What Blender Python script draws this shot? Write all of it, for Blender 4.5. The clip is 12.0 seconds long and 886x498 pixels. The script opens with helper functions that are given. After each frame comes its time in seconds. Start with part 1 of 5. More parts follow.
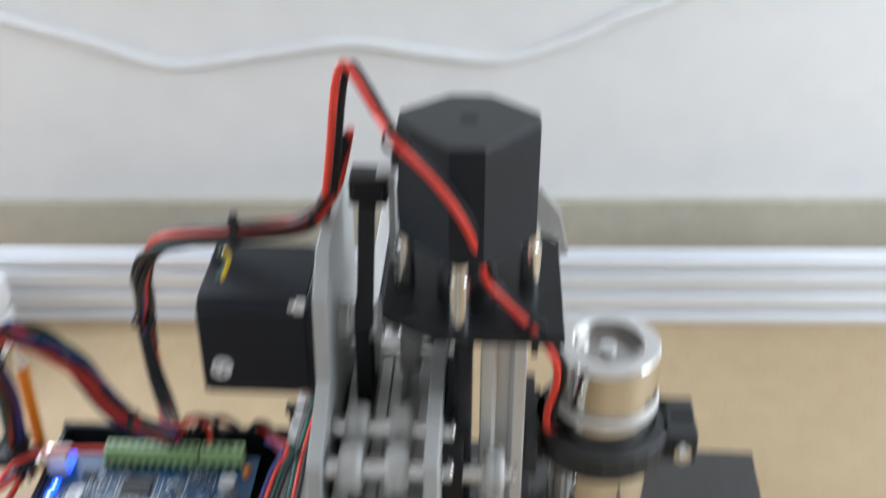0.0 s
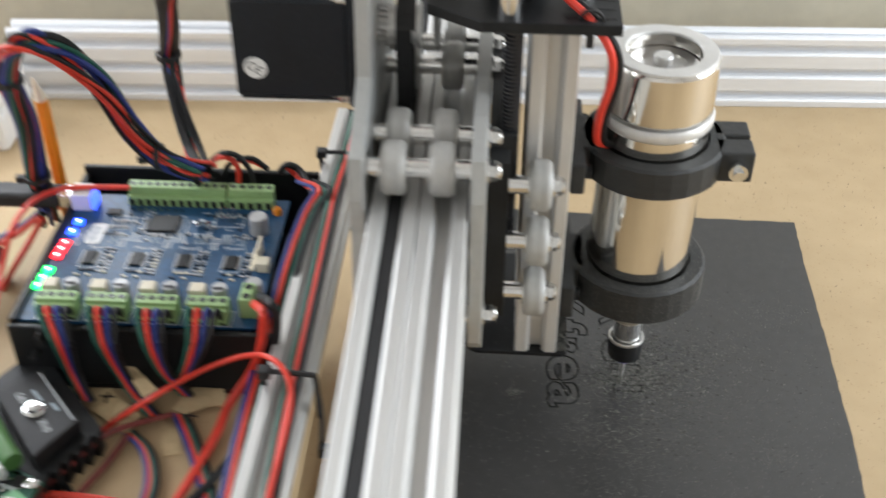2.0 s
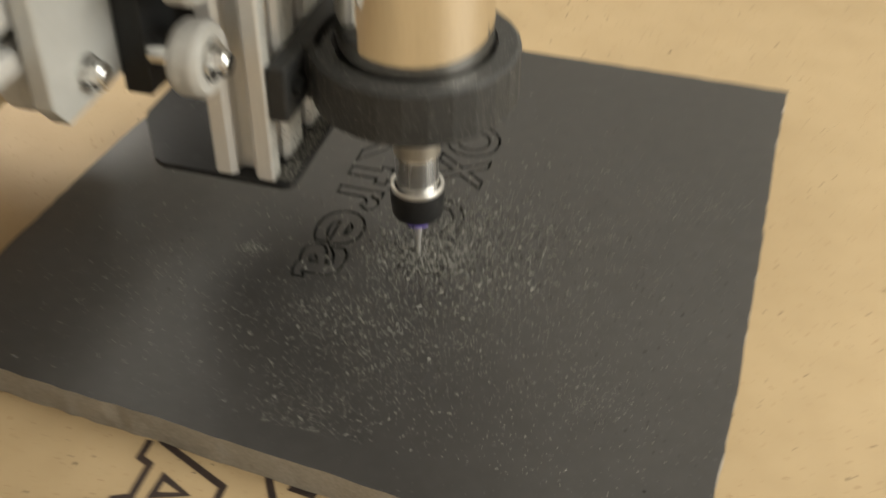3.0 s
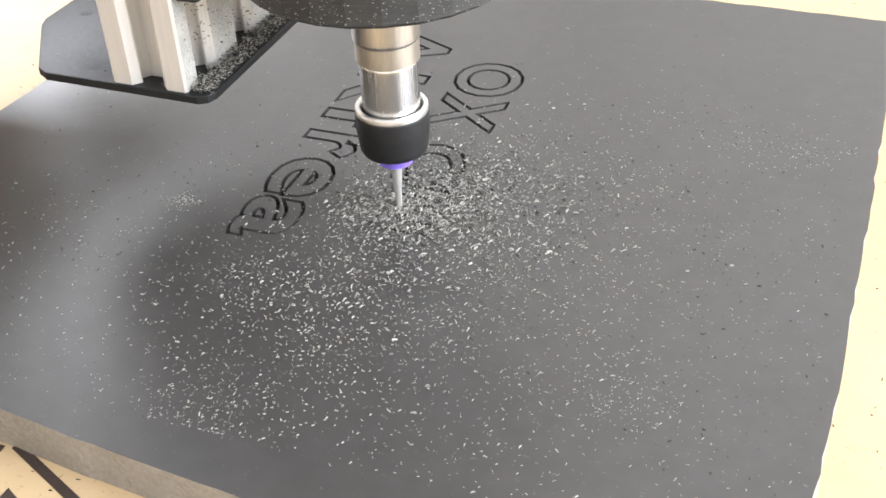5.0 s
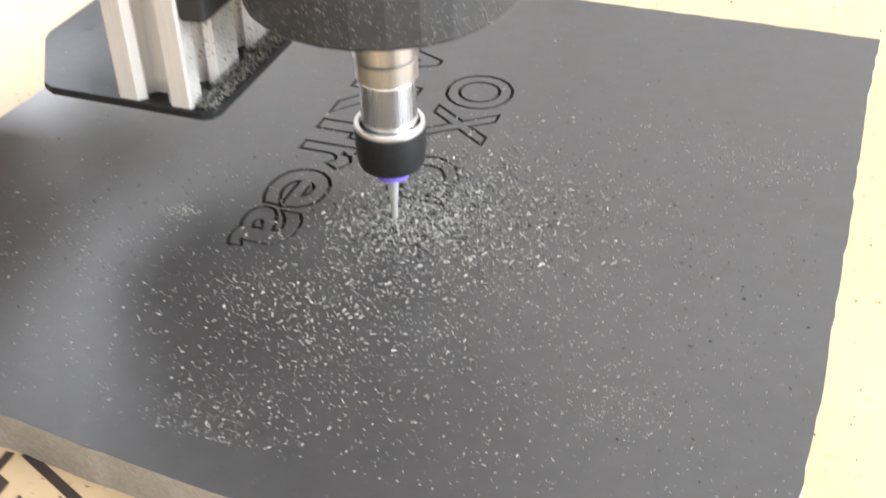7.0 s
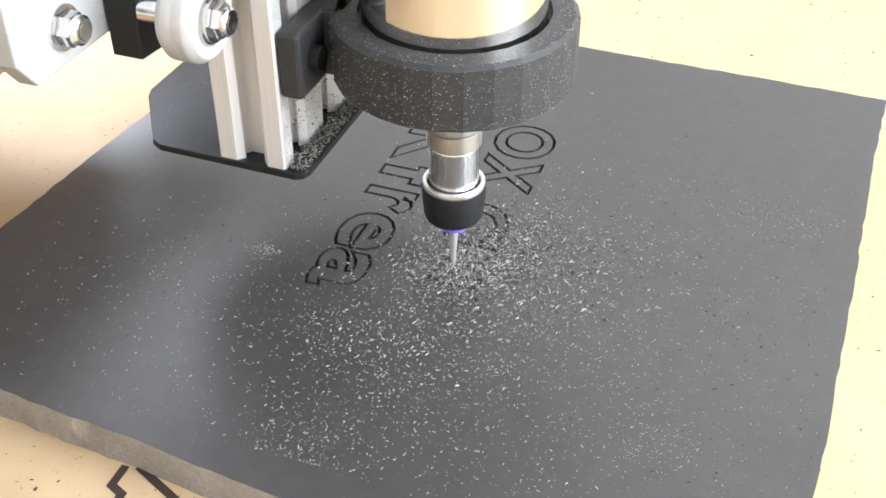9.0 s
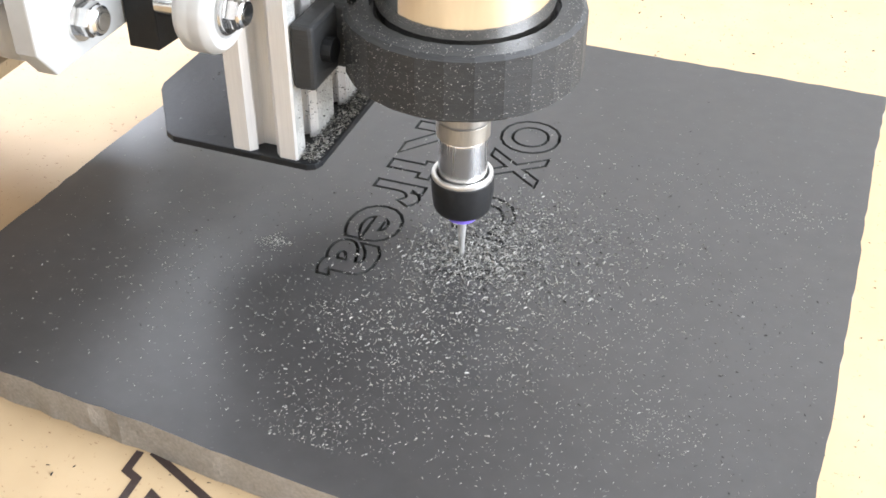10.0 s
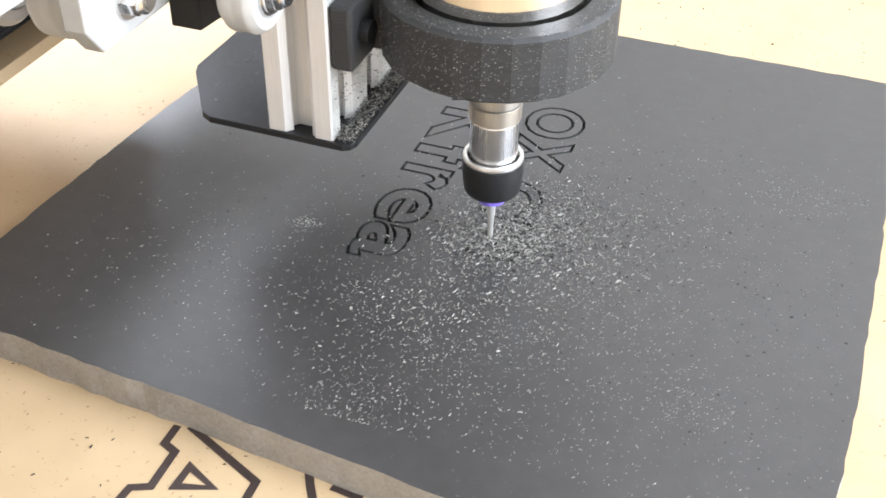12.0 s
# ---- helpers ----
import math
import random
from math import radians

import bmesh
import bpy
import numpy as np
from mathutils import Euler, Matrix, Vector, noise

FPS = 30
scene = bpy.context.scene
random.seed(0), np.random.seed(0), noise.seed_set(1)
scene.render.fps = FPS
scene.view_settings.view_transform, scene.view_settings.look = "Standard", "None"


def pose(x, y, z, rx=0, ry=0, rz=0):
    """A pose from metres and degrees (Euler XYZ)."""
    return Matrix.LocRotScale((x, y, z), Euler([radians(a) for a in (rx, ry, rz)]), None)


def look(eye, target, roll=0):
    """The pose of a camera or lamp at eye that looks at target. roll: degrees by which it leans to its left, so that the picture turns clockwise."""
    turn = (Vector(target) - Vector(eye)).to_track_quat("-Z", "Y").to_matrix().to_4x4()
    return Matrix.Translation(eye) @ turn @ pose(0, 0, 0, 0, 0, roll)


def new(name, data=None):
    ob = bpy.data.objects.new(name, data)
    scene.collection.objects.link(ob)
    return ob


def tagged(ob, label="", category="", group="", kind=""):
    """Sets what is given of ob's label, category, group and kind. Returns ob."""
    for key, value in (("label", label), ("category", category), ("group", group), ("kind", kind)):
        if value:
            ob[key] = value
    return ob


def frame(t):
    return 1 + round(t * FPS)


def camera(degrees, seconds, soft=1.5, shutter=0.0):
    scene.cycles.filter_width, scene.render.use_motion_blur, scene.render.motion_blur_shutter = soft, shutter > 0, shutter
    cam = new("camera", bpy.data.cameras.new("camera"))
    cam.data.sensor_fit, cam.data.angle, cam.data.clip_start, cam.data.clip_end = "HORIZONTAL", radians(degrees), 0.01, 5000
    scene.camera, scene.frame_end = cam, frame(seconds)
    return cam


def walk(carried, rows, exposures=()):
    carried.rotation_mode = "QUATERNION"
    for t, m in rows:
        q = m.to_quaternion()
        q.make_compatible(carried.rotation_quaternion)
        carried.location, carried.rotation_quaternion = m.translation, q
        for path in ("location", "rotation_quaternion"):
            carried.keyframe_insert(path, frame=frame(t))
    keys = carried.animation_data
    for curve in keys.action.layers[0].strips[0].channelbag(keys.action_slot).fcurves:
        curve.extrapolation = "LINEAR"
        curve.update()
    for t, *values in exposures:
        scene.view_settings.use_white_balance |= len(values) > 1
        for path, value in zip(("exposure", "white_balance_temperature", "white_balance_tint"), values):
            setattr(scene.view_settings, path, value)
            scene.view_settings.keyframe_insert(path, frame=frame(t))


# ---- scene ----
cam = camera(41.56, 12.0, soft=1.6, shutter=0.8)
PATH = [
    (0, (-0.0604, -0.4613, 0.5514), (-0.0756, -0.1235, 0.3377), 0.03),
    (0.5, (-0.0555, -0.5282, 0.5257), (-0.0791, -0.2079, 0.2872), -1.97),
    (1, (-0.0785, -0.5365, 0.4955), (-0.0891, -0.2231, 0.2471), 0.06),
    (1.5, (-0.1008, -0.5162, 0.4768), (-0.1055, -0.1969, 0.2359), 0.43),
    (2, (-0.0768, -0.4853, 0.4652), (-0.0930, -0.1699, 0.2198), 0.32),
    (2.5, (0.0143, -0.4000, 0.3877), (-0.0201, -0.0948, 0.1314), 2.67),
    (3, (0.1036, -0.3229, 0.2789), (0.0171, -0.0257, 0.0254), 0.17),
    (3.2, (0.1086, -0.2988, 0.2461), (0.0103, -0.0016, -0.0029), -2.77),
    (5, (0.1122, -0.2472, 0.1828), (-0.0085, 0.0521, -0.0535), -2.90),
    (5.5, (0.1105, -0.2475, 0.1834), (-0.0082, 0.0508, -0.0552), -3.13),
    (6, (0.1102, -0.2464, 0.1832), (-0.0068, 0.0519, -0.0563), -3.40),
    (6.5, (0.1098, -0.2494, 0.1827), (-0.0059, 0.0512, -0.0545), -2.77),
    (7, (0.1078, -0.2534, 0.1932), (-0.0031, 0.0475, -0.0458), -1.59),
    (7.5, (0.0991, -0.2689, 0.2266), (-0.0086, 0.0241, -0.0235), -1.10),
    (7.7, (0.0945, -0.2760, 0.2370), (-0.0110, 0.0176, -0.0134), -0.38),
    (9.5, (0.1008, -0.2840, 0.2341), (-0.0089, 0.0149, -0.0082), 0.04),
    (10, (0.0987, -0.2896, 0.2338), (-0.0101, 0.0099, -0.0081), 0.14),
    (10.5, (0.0995, -0.2913, 0.2338), (-0.0103, 0.0083, -0.0074), -0.17),
    (11, (0.0977, -0.2920, 0.2322), (-0.0092, 0.0089, -0.0086), 0.52),
    (11.5, (0.0934, -0.2945, 0.2349), (-0.0133, 0.0038, -0.0092), 0.94),
    (12, (0.0916, -0.3002, 0.2330), (-0.0163, -0.0010, -0.0096), 0.65),
]
walk(cam, [(t, look(eye, target, roll)) for t, eye, target, roll in PATH],
     exposures=[(0.0, -0.35, 6150, 10), (0.3, -0.5, 6100, 10), (0.5, -0.4, 6100, 10), (1.0, -0.16, 6250, 10), (1.5, -0.05, 6300, 10), (2.0, -0.12, 6700, 10), (2.5, -0.5, 7800, 10), (3.0, -0.18, 8200, 10), (3.2, -0.05, 8200, 10), (4.8, 1.25, 6750, 14), (7.7, 1.2, 6600, 14), (9.3, 1.18, 6450, 14), (12.0, 1.2, 6400, 14)])

# ---- world and light ----
world = bpy.data.worlds.new("sky_world")
scene.world = world
world.use_nodes = True
wn = world.node_tree.nodes
sky = wn.new("ShaderNodeTexSky")
sky.sky_type = "NISHITA"
sky.sun_disc = False
sky.sun_elevation, sky.sun_rotation = radians(40), radians(60)
wn["Background"].inputs[1].default_value = 0.12
world.node_tree.links.new(sky.outputs[0], wn["Background"].inputs[0])


def area_lamp(name, eye, target, w, h, power, color):
    data = bpy.data.lights.new(name, "AREA")
    data.shape, data.size, data.size_y, data.energy, data.color = "RECTANGLE", w, h, power, color
    ob = new(name, data)
    ob.matrix_world = look(eye, target)
    return ob


area_lamp("unseen_daylight", (1.12, -0.05, 0.62), (0.0, 0.15, 0.1), 0.9, 0.9, 22, (0.84, 0.92, 1.0))
area_lamp("unseen_daylight", (-1.6, -0.3, 0.74), (-0.2, 0.0, 0.15), 1.2, 1.0, 16, (0.93, 0.95, 1.0))
# added fill lamp low at the north wall, out of view, brightens the sheet's left
area_lamp("unseen_daylight", (-0.79, 0.41, 0.41), (-0.60, -0.3, 0.16), 0.78, 0.28, 9, (0.86, 0.92, 1.0))

# ---- materials ----
def material(name, base, rough=0.5, metal=0.0, vary=0.12, grain=60.0, bump=0.0, stretch=(1, 1, 1), second=None, spec=0.5,
             trans=0.0, coat=0.0, bump_scale=None, per_piece=0.0):
    m = bpy.data.materials.new(name)
    m.use_nodes = True
    n, l = m.node_tree.nodes, m.node_tree.links
    p = n["Principled BSDF"]
    p.inputs["Roughness"].default_value, p.inputs["Metallic"].default_value = rough, metal
    p.inputs["Specular IOR Level"].default_value = spec
    p.inputs["Transmission Weight"].default_value = trans
    p.inputs["Coat Weight"].default_value = coat
    tc = n.new("ShaderNodeTexCoord")
    mp = n.new("ShaderNodeMapping")
    mp.inputs["Scale"].default_value = stretch
    l.new(tc.outputs["Object"], mp.inputs[0])
    fine = n.new("ShaderNodeTexNoise")
    fine.inputs["Scale"].default_value, fine.inputs["Detail"].default_value = grain * 10, 4
    wide = n.new("ShaderNodeTexNoise")
    wide.inputs["Scale"].default_value, wide.inputs["Detail"].default_value = grain, 5
    l.new(mp.outputs[0], fine.inputs[0]), l.new(mp.outputs[0], wide.inputs[0])
    mixn = n.new("ShaderNodeMath")
    mixn.operation = "ADD"
    l.new(fine.outputs[0], mixn.inputs[0]), l.new(wide.outputs[0], mixn.inputs[1])
    half = n.new("ShaderNodeMath")
    half.operation, half.inputs[1].default_value = "MULTIPLY", 0.5
    l.new(mixn.outputs[0], half.inputs[0])
    ramp = n.new("ShaderNodeValToRGB")
    lo = second or tuple(v * (1 - vary) for v in base)
    hi = base if second else tuple(min(1, v * (1 + vary)) for v in base)
    ramp.color_ramp.elements[0].position, ramp.color_ramp.elements[1].position = 0.35, 0.65
    ramp.color_ramp.elements[0].color, ramp.color_ramp.elements[1].color = (*lo, 1), (*hi, 1)
    l.new(half.outputs[0], ramp.inputs[0])
    out = ramp.outputs[0]
    if per_piece:
        info = n.new("ShaderNodeObjectInfo")
        mul = n.new("ShaderNodeMapRange")
        mul.inputs[3].default_value, mul.inputs[4].default_value = 1 - per_piece, 1 + per_piece
        l.new(info.outputs["Random"], mul.inputs[0])
        mx = n.new("ShaderNodeVectorMath")
        mx.operation = "SCALE"
        l.new(out, mx.inputs[0]), l.new(mul.outputs[0], mx.inputs["Scale"])
        out = mx.outputs[0]
    l.new(out, p.inputs["Base Color"])
    rr = n.new("ShaderNodeMapRange")
    rr.inputs[3].default_value, rr.inputs[4].default_value = max(0.02, rough - 0.09), min(1, rough + 0.09)
    l.new(wide.outputs[0], rr.inputs[0]), l.new(rr.outputs[0], p.inputs["Roughness"])
    if bump:
        b = n.new("ShaderNodeBump")
        b.inputs["Strength"].default_value, b.inputs["Distance"].default_value = bump, 0.0006
        l.new(fine.outputs[0], b.inputs["Height"]), l.new(b.outputs[0], p.inputs["Normal"])
    return m


def glowing(name, color, strength):
    m = bpy.data.materials.new(name)
    m.use_nodes = True
    p = m.node_tree.nodes["Principled BSDF"]
    p.inputs["Base Color"].default_value = (*color, 1)
    p.inputs["Emission Color"].default_value = (*color, 1)
    p.inputs["Emission Strength"].default_value = strength
    return m


ALU = material("brushed_aluminium", (0.64, 0.635, 0.62), 0.42, 0.55, 0.06, 8, 0.12, (30, 1, 30))
ALU_X = material("brushed_aluminium_rail", (0.83, 0.85, 0.88), 0.48, 0.35, 0.06, 8, 0.12, (1, 30, 30))
ALU_Z = material("brushed_aluminium_column", (0.70, 0.69, 0.67), 0.40, 0.4, 0.06, 8, 0.12, (30, 30, 1))
PLATE = material("satin_plate", (0.45, 0.455, 0.44), 0.45, 0.3, 0.06, 20, 0.1)
STEEL = material("zinc_steel", (0.75, 0.75, 0.74), 0.18, 1.0, 0.08, 40)
CHROME = material("polished_steel", (0.80, 0.77, 0.72), 0.07, 1.0, 0.02, 6)
BLACK = material("black_anodised", (0.014, 0.015, 0.016), 0.45, 0.0, 0.2, 40, 0.15, spec=0.25)
PRINT = material("black_printed_plastic", (0.026, 0.027, 0.027), 0.55, 0.0, 0.3, 30, 0.3, (1, 1, 12))
MOTOR = material("black_motor_paint", (0.010, 0.013, 0.018), 0.5, 0.0, 0.2, 40, 0.2, spec=0.3)
RUBBER = material("black_rubber", (0.012, 0.012, 0.013), 0.6, 0.0, 0.2, 40, 0.2)
WHEEL = material("milky_polycarbonate", (0.60, 0.59, 0.56), 0.30, 0.0, 0.1, 20, 0.0, trans=0.35)
WALL = material("white_wall_paint", (0.80, 0.79, 0.77), 0.75, 0.0, 0.03, 3, 0.25)
WHITE = material("white_plastic", (0.80, 0.80, 0.79), 0.4, 0.0, 0.04, 8)
PCB = material("blue_circuit_board", (0.013, 0.066, 0.15), 0.38, 0.0, 0.35, 40, spec=0.35)
PCBG = material("green_circuit_board", (0.022, 0.11, 0.075), 0.35, 0.0, 0.3, 60)
TERM = material("green_terminal_plastic", (0.30, 0.46, 0.20), 0.45, 0.0, 0.1, 40)
CREAM = material("cream_plastic", (0.72, 0.66, 0.52), 0.5, 0.0, 0.06, 40)
CHIP = material("chip_epoxy", (0.014, 0.014, 0.015), 0.5, 0.0, 0.2, 40, spec=0.3)
SILK = material("white_silkscreen", (0.65, 0.68, 0.70), 0.6, 0.0, 0.06, 40)
RED = material("red_wire", (0.72, 0.05, 0.028), 0.42, 0.0, 0.1, 20)
BLK = material("black_wire", (0.011, 0.011, 0.012), 0.5, 0.0, 0.2, 20, spec=0.35)
BLUE = material("blue_wire", (0.02, 0.04, 0.22), 0.42, 0.0, 0.15, 20)
GREEN = material("green_wire", (0.008, 0.10, 0.07), 0.42, 0.0, 0.15, 20)
YELLOW = material("yellow_wire", (0.65, 0.45, 0.03), 0.42, 0.0, 0.1, 20)
ORANGE = material("orange_plastic", (0.80, 0.26, 0.015), 0.4, 0.0, 0.06, 20)
TAPE = material("masking_tape", (0.55, 0.42, 0.24), 0.7, 0.0, 0.1, 30, 0.4, trans=0.0)
INK = material("black_marker_ink", (0.035, 0.022, 0.018), 0.6, 0.0, 0.3, 40)
BOARD = material("fibre_board", (0.52, 0.385, 0.225), 0.62, 0.0, 0.1, 5, 0.2, second=(0.46, 0.335, 0.19))


def add_flecks(m, colour, scale, cut, stretch):
    """Scatter short dark fibres over a material."""
    n, l = m.node_tree.nodes, m.node_tree.links
    p = n["Principled BSDF"]
    was = p.inputs["Base Color"].links[0].from_socket
    tc, mp, vo = n.new("ShaderNodeTexCoord"), n.new("ShaderNodeMapping"), n.new("ShaderNodeTexNoise")
    mp.inputs["Scale"].default_value = stretch
    mp.inputs["Rotation"].default_value = (0, 0, 0.5)
    vo.inputs["Scale"].default_value, vo.inputs["Detail"].default_value, vo.inputs["Distortion"].default_value = scale, 2, 0.35
    ramp, mix = n.new("ShaderNodeValToRGB"), n.new("ShaderNodeMix")
    mix.data_type = "RGBA"
    ramp.color_ramp.elements[0].position, ramp.color_ramp.elements[1].position = cut, cut + 0.03
    l.new(tc.outputs["Object"], mp.inputs[0]), l.new(mp.outputs[0], vo.inputs[0]), l.new(vo.outputs[0], ramp.inputs[0])
    l.new(ramp.outputs[0], mix.inputs[0]), l.new(was, mix.inputs[6])
    mix.inputs[7].default_value = (*colour, 1)
    l.new(mix.outputs[2], p.inputs["Base Color"])


add_flecks(BOARD, (0.27, 0.16, 0.075), 430, 0.705, (1, 2.4, 1))
add_flecks(BOARD, (0.36, 0.235, 0.12), 330, 0.70, (2.2, 1, 1))
SLAB = material("black_sheet", (0.031, 0.030, 0.029), 0.45, 0.0, 0.2, 14, 0.06, spec=0.78)
add_flecks(SLAB, (0.075, 0.075, 0.072), 620, 0.69, (1, 1.3, 1))
SLABSIDE = material("sawn_grey_edge", (0.29, 0.265, 0.23), 0.85, 0.0, 0.2, 90, 0.5)
DUST = material("grey_swarf", (0.42, 0.41, 0.37), 0.75, 0.0, 0.3, 200, second=(0.16, 0.155, 0.14))


def vary_pieces(m, lo, hi):
    """Give every loose chip of a mesh its own lightness."""
    n, l = m.node_tree.nodes, m.node_tree.links
    p = n["Principled BSDF"]
    was = p.inputs["Base Color"].links[0].from_socket
    geo, span, mul = n.new("ShaderNodeNewGeometry"), n.new("ShaderNodeMapRange"), n.new("ShaderNodeVectorMath")
    span.inputs[3].default_value, span.inputs[4].default_value = lo, hi
    mul.operation = "SCALE"
    l.new(geo.outputs["Random Per Island"], span.inputs[0])
    l.new(was, mul.inputs[0]), l.new(span.outputs[0], mul.inputs["Scale"])
    l.new(mul.outputs[0], p.inputs["Base Color"])


vary_pieces(DUST, 0.12, 1.15)
POWDER = material("pale_dust", (0.34, 0.33, 0.30), 0.85, 0.0, 0.2, 200)
GROOVE = material("fresh_cut_groove", (0.05, 0.05, 0.047), 0.9, 0.0, 0.3, 200, 0.4, spec=0.2)
DARKRED = material("dark_red_wire", (0.16, 0.025, 0.02), 0.5, 0.0, 0.2, 20)
THREAD = material("dark_threaded_steel", (0.06, 0.06, 0.065), 0.3, 0.7, 0.2, 40)
DUSTY = material("swarf_covered", (0.34, 0.34, 0.32), 0.85, 0.0, 0.3, 160, 0.9, second=(0.56, 0.56, 0.53))
PURPLE = material("violet_collet_ring", (0.24, 0.17, 0.72), 0.3)
BIT = material("carbide_bit", (0.62, 0.61, 0.58), 0.35, 0.6, 0.1, 60)
BLUECAP = material("blue_film_capacitor", (0.02, 0.16, 0.50), 0.2, 0.0, 0.1, 20)
MOSS = material("green_resistor_coat", (0.06, 0.16, 0.04), 0.5, 0.0, 0.15, 20)

# ---- building helpers (millimetres) ----
MM = 0.001


def part(name, bm, mat, parent=None, label="", smooth=False):
    me = bpy.data.meshes.new(name)
    bm.normal_update()
    bm.to_mesh(me)
    bm.free()
    me.transform(Matrix.Scale(MM, 4))
    mats = mat if isinstance(mat, (list, tuple)) else [mat]
    for k in mats:
        me.materials.append(k)
    if smooth:
        for q in me.polygons:
            q.use_smooth = True
        me.set_sharp_from_angle(angle=radians(35))
    ob = new(name, me)
    ob.parent = parent
    if label:
        ob["label"] = label
    return ob


def thing(name, label, category, group="", kind="", at=(0, 0, 0)):
    ob = new(name)
    ob.empty_display_size = 0.01
    ob.location = [v * MM for v in at]
    return tagged(ob, label, category, group, kind)


def bme():
    return bmesh.new()


def block(bm, x0, x1, y0, y1, z0, z1, bevel=0.0, m=None, idx=0):
    r = bmesh.ops.create_cube(bm, size=1)
    vs = r["verts"]
    for v in vs:
        v.co = Vector(((x0 + x1) / 2 + v.co.x * (x1 - x0), (y0 + y1) / 2 + v.co.y * (y1 - y0), (z0 + z1) / 2 + v.co.z * (z1 - z0)))
    if bevel:
        es = list({e for v in vs for e in v.link_edges})
        g = bmesh.ops.bevel(bm, geom=es, offset=bevel, segments=2, affect="EDGES", profile=0.5)
        vs = list({v for f in g["faces"] for v in f.verts} | {v for v in vs if v.is_valid})
    if m:
        bmesh.ops.transform(bm, matrix=m, verts=vs)
    if idx:
        for f in {f for v in vs for f in v.link_faces}:
            f.material_index = idx
    return vs


def lathe(bm, profile, at=(0, 0, 0), axis="z", seg=40, closed=False):
    """Turn a profile of (radius, height) round an axis through the point at."""
    full = []
    loop = profile + [profile[0]] if closed else profile
    for (r0, h0), (r1, h1) in zip(loop, loop[1:]):
        full.append((r0, h0))
        d = math.hypot(r1 - r0, h1 - h0)
        if d > 3:
            full += [(r0 + (r1 - r0) * k, h0 + (h1 - h0) * k) for k in (0.5 / d, 1 - 0.5 / d)]
    if not closed:
        full.append(profile[-1])
    rings = []
    for r, h in full:
        ring = []
        for i in range(seg):
            a = 2 * math.pi * i / seg
            u, v = r * math.cos(a), r * math.sin(a)
            co = (u, v, h) if axis == "z" else ((h, u, v) if axis == "x" else (v, h, u))
            ring.append(bm.verts.new((co[0] + at[0], co[1] + at[1], co[2] + at[2])))
        rings.append(ring)
    pairs = list(zip(rings, rings[1:])) + ([(rings[-1], rings[0])] if closed else [])
    for a, b in pairs:
        for i in range(seg):
            j = (i + 1) % seg
            bm.faces.new((a[i], a[j], b[j], b[i]))
    if not closed:
        bm.faces.new(rings[0][::-1])
        bm.faces.new(rings[-1])
    bmesh.ops.recalc_face_normals(bm, faces=bm.faces)


def rod(bm, p0, p1, r, seg=12):
    p0, p1 = Vector(p0), Vector(p1)
    d = p1 - p0
    q = d.to_track_quat("Z", "Y").to_matrix()
    a = [bm.verts.new(p0 + q @ Vector((r * math.cos(2 * math.pi * i / seg), r * math.sin(2 * math.pi * i / seg), 0))) for i in range(seg)]
    b = [bm.verts.new(v.co + d) for v in a]
    for i in range(seg):
        j = (i + 1) % seg
        bm.faces.new((a[i], a[j], b[j], b[i]))
    bm.faces.new(a[::-1]), bm.faces.new(b)


def prism(bm, outline, lo, hi, axis="z", bevel=0.0):
    """Push a flat outline from lo to hi along an axis."""
    def put(u, v, h):
        return (u, v, h) if axis == "z" else ((h, u, v) if axis == "x" else (u, h, v))
    a = [bm.verts.new(put(u, v, lo)) for u, v in outline]
    b = [bm.verts.new(put(u, v, hi)) for u, v in outline]
    n = len(a)
    fs = [bm.faces.new((a[i], a[(i + 1) % n], b[(i + 1) % n], b[i])) for i in range(n)]
    fs += [bm.faces.new(a[::-1]), bm.faces.new(b)]
    bmesh.ops.recalc_face_normals(bm, faces=fs)
    if bevel:
        es = [e for f in fs[-2:] for e in f.edges]
        bmesh.ops.bevel(bm, geom=es, offset=bevel, segments=2, affect="EDGES", profile=0.5)
    return a + b


def spline(points, steps=6):
    """A smooth line through the points."""
    p = [Vector(q) for q in points]
    p = [2 * p[0] - p[1], *p, 2 * p[-1] - p[-2]]
    out = []
    for k in range(1, len(p) - 2):
        for s in range(steps):
            t = s / steps
            a, b, c, d = p[k - 1], p[k], p[k + 1], p[k + 2]
            out.append(0.5 * (2 * b + (c - a) * t + (2 * a - 5 * b + 4 * c - d) * t * t + (3 * b - a - 3 * c + d) * t ** 3))
    return out + [p[-2]]


def tube(bm, points, r, seg=8, steps=6, smooth=True):
    line = spline(points, steps) if smooth else [Vector(q) for q in points]
    rings, last = [], None
    up = Vector((0.13, 0.21, 0.97))
    for i, q in enumerate(line):
        d = (line[min(i + 1, len(line) - 1)] - line[max(i - 1, 0)]).normalized()
        x = d.cross(up)
        if x.length < 0.05:
            x = d.cross(Vector((1, 0, 0)))
        x.normalize()
        if last is not None and x.dot(last) < 0:
            x = -x
        last = x
        y = d.cross(x)
        rings.append([bm.verts.new(q + r * (math.cos(2 * math.pi * k / seg) * x + math.sin(2 * math.pi * k / seg) * y)) for k in range(seg)])
    for a, b in zip(rings, rings[1:]):
        for k in range(seg):
            bm.faces.new((a[k], a[(k + 1) % seg], b[(k + 1) % seg], b[k]))
    bm.faces.new(rings[0][::-1]), bm.faces.new(rings[-1])
    bmesh.ops.recalc_face_normals(bm, faces=bm.faces)


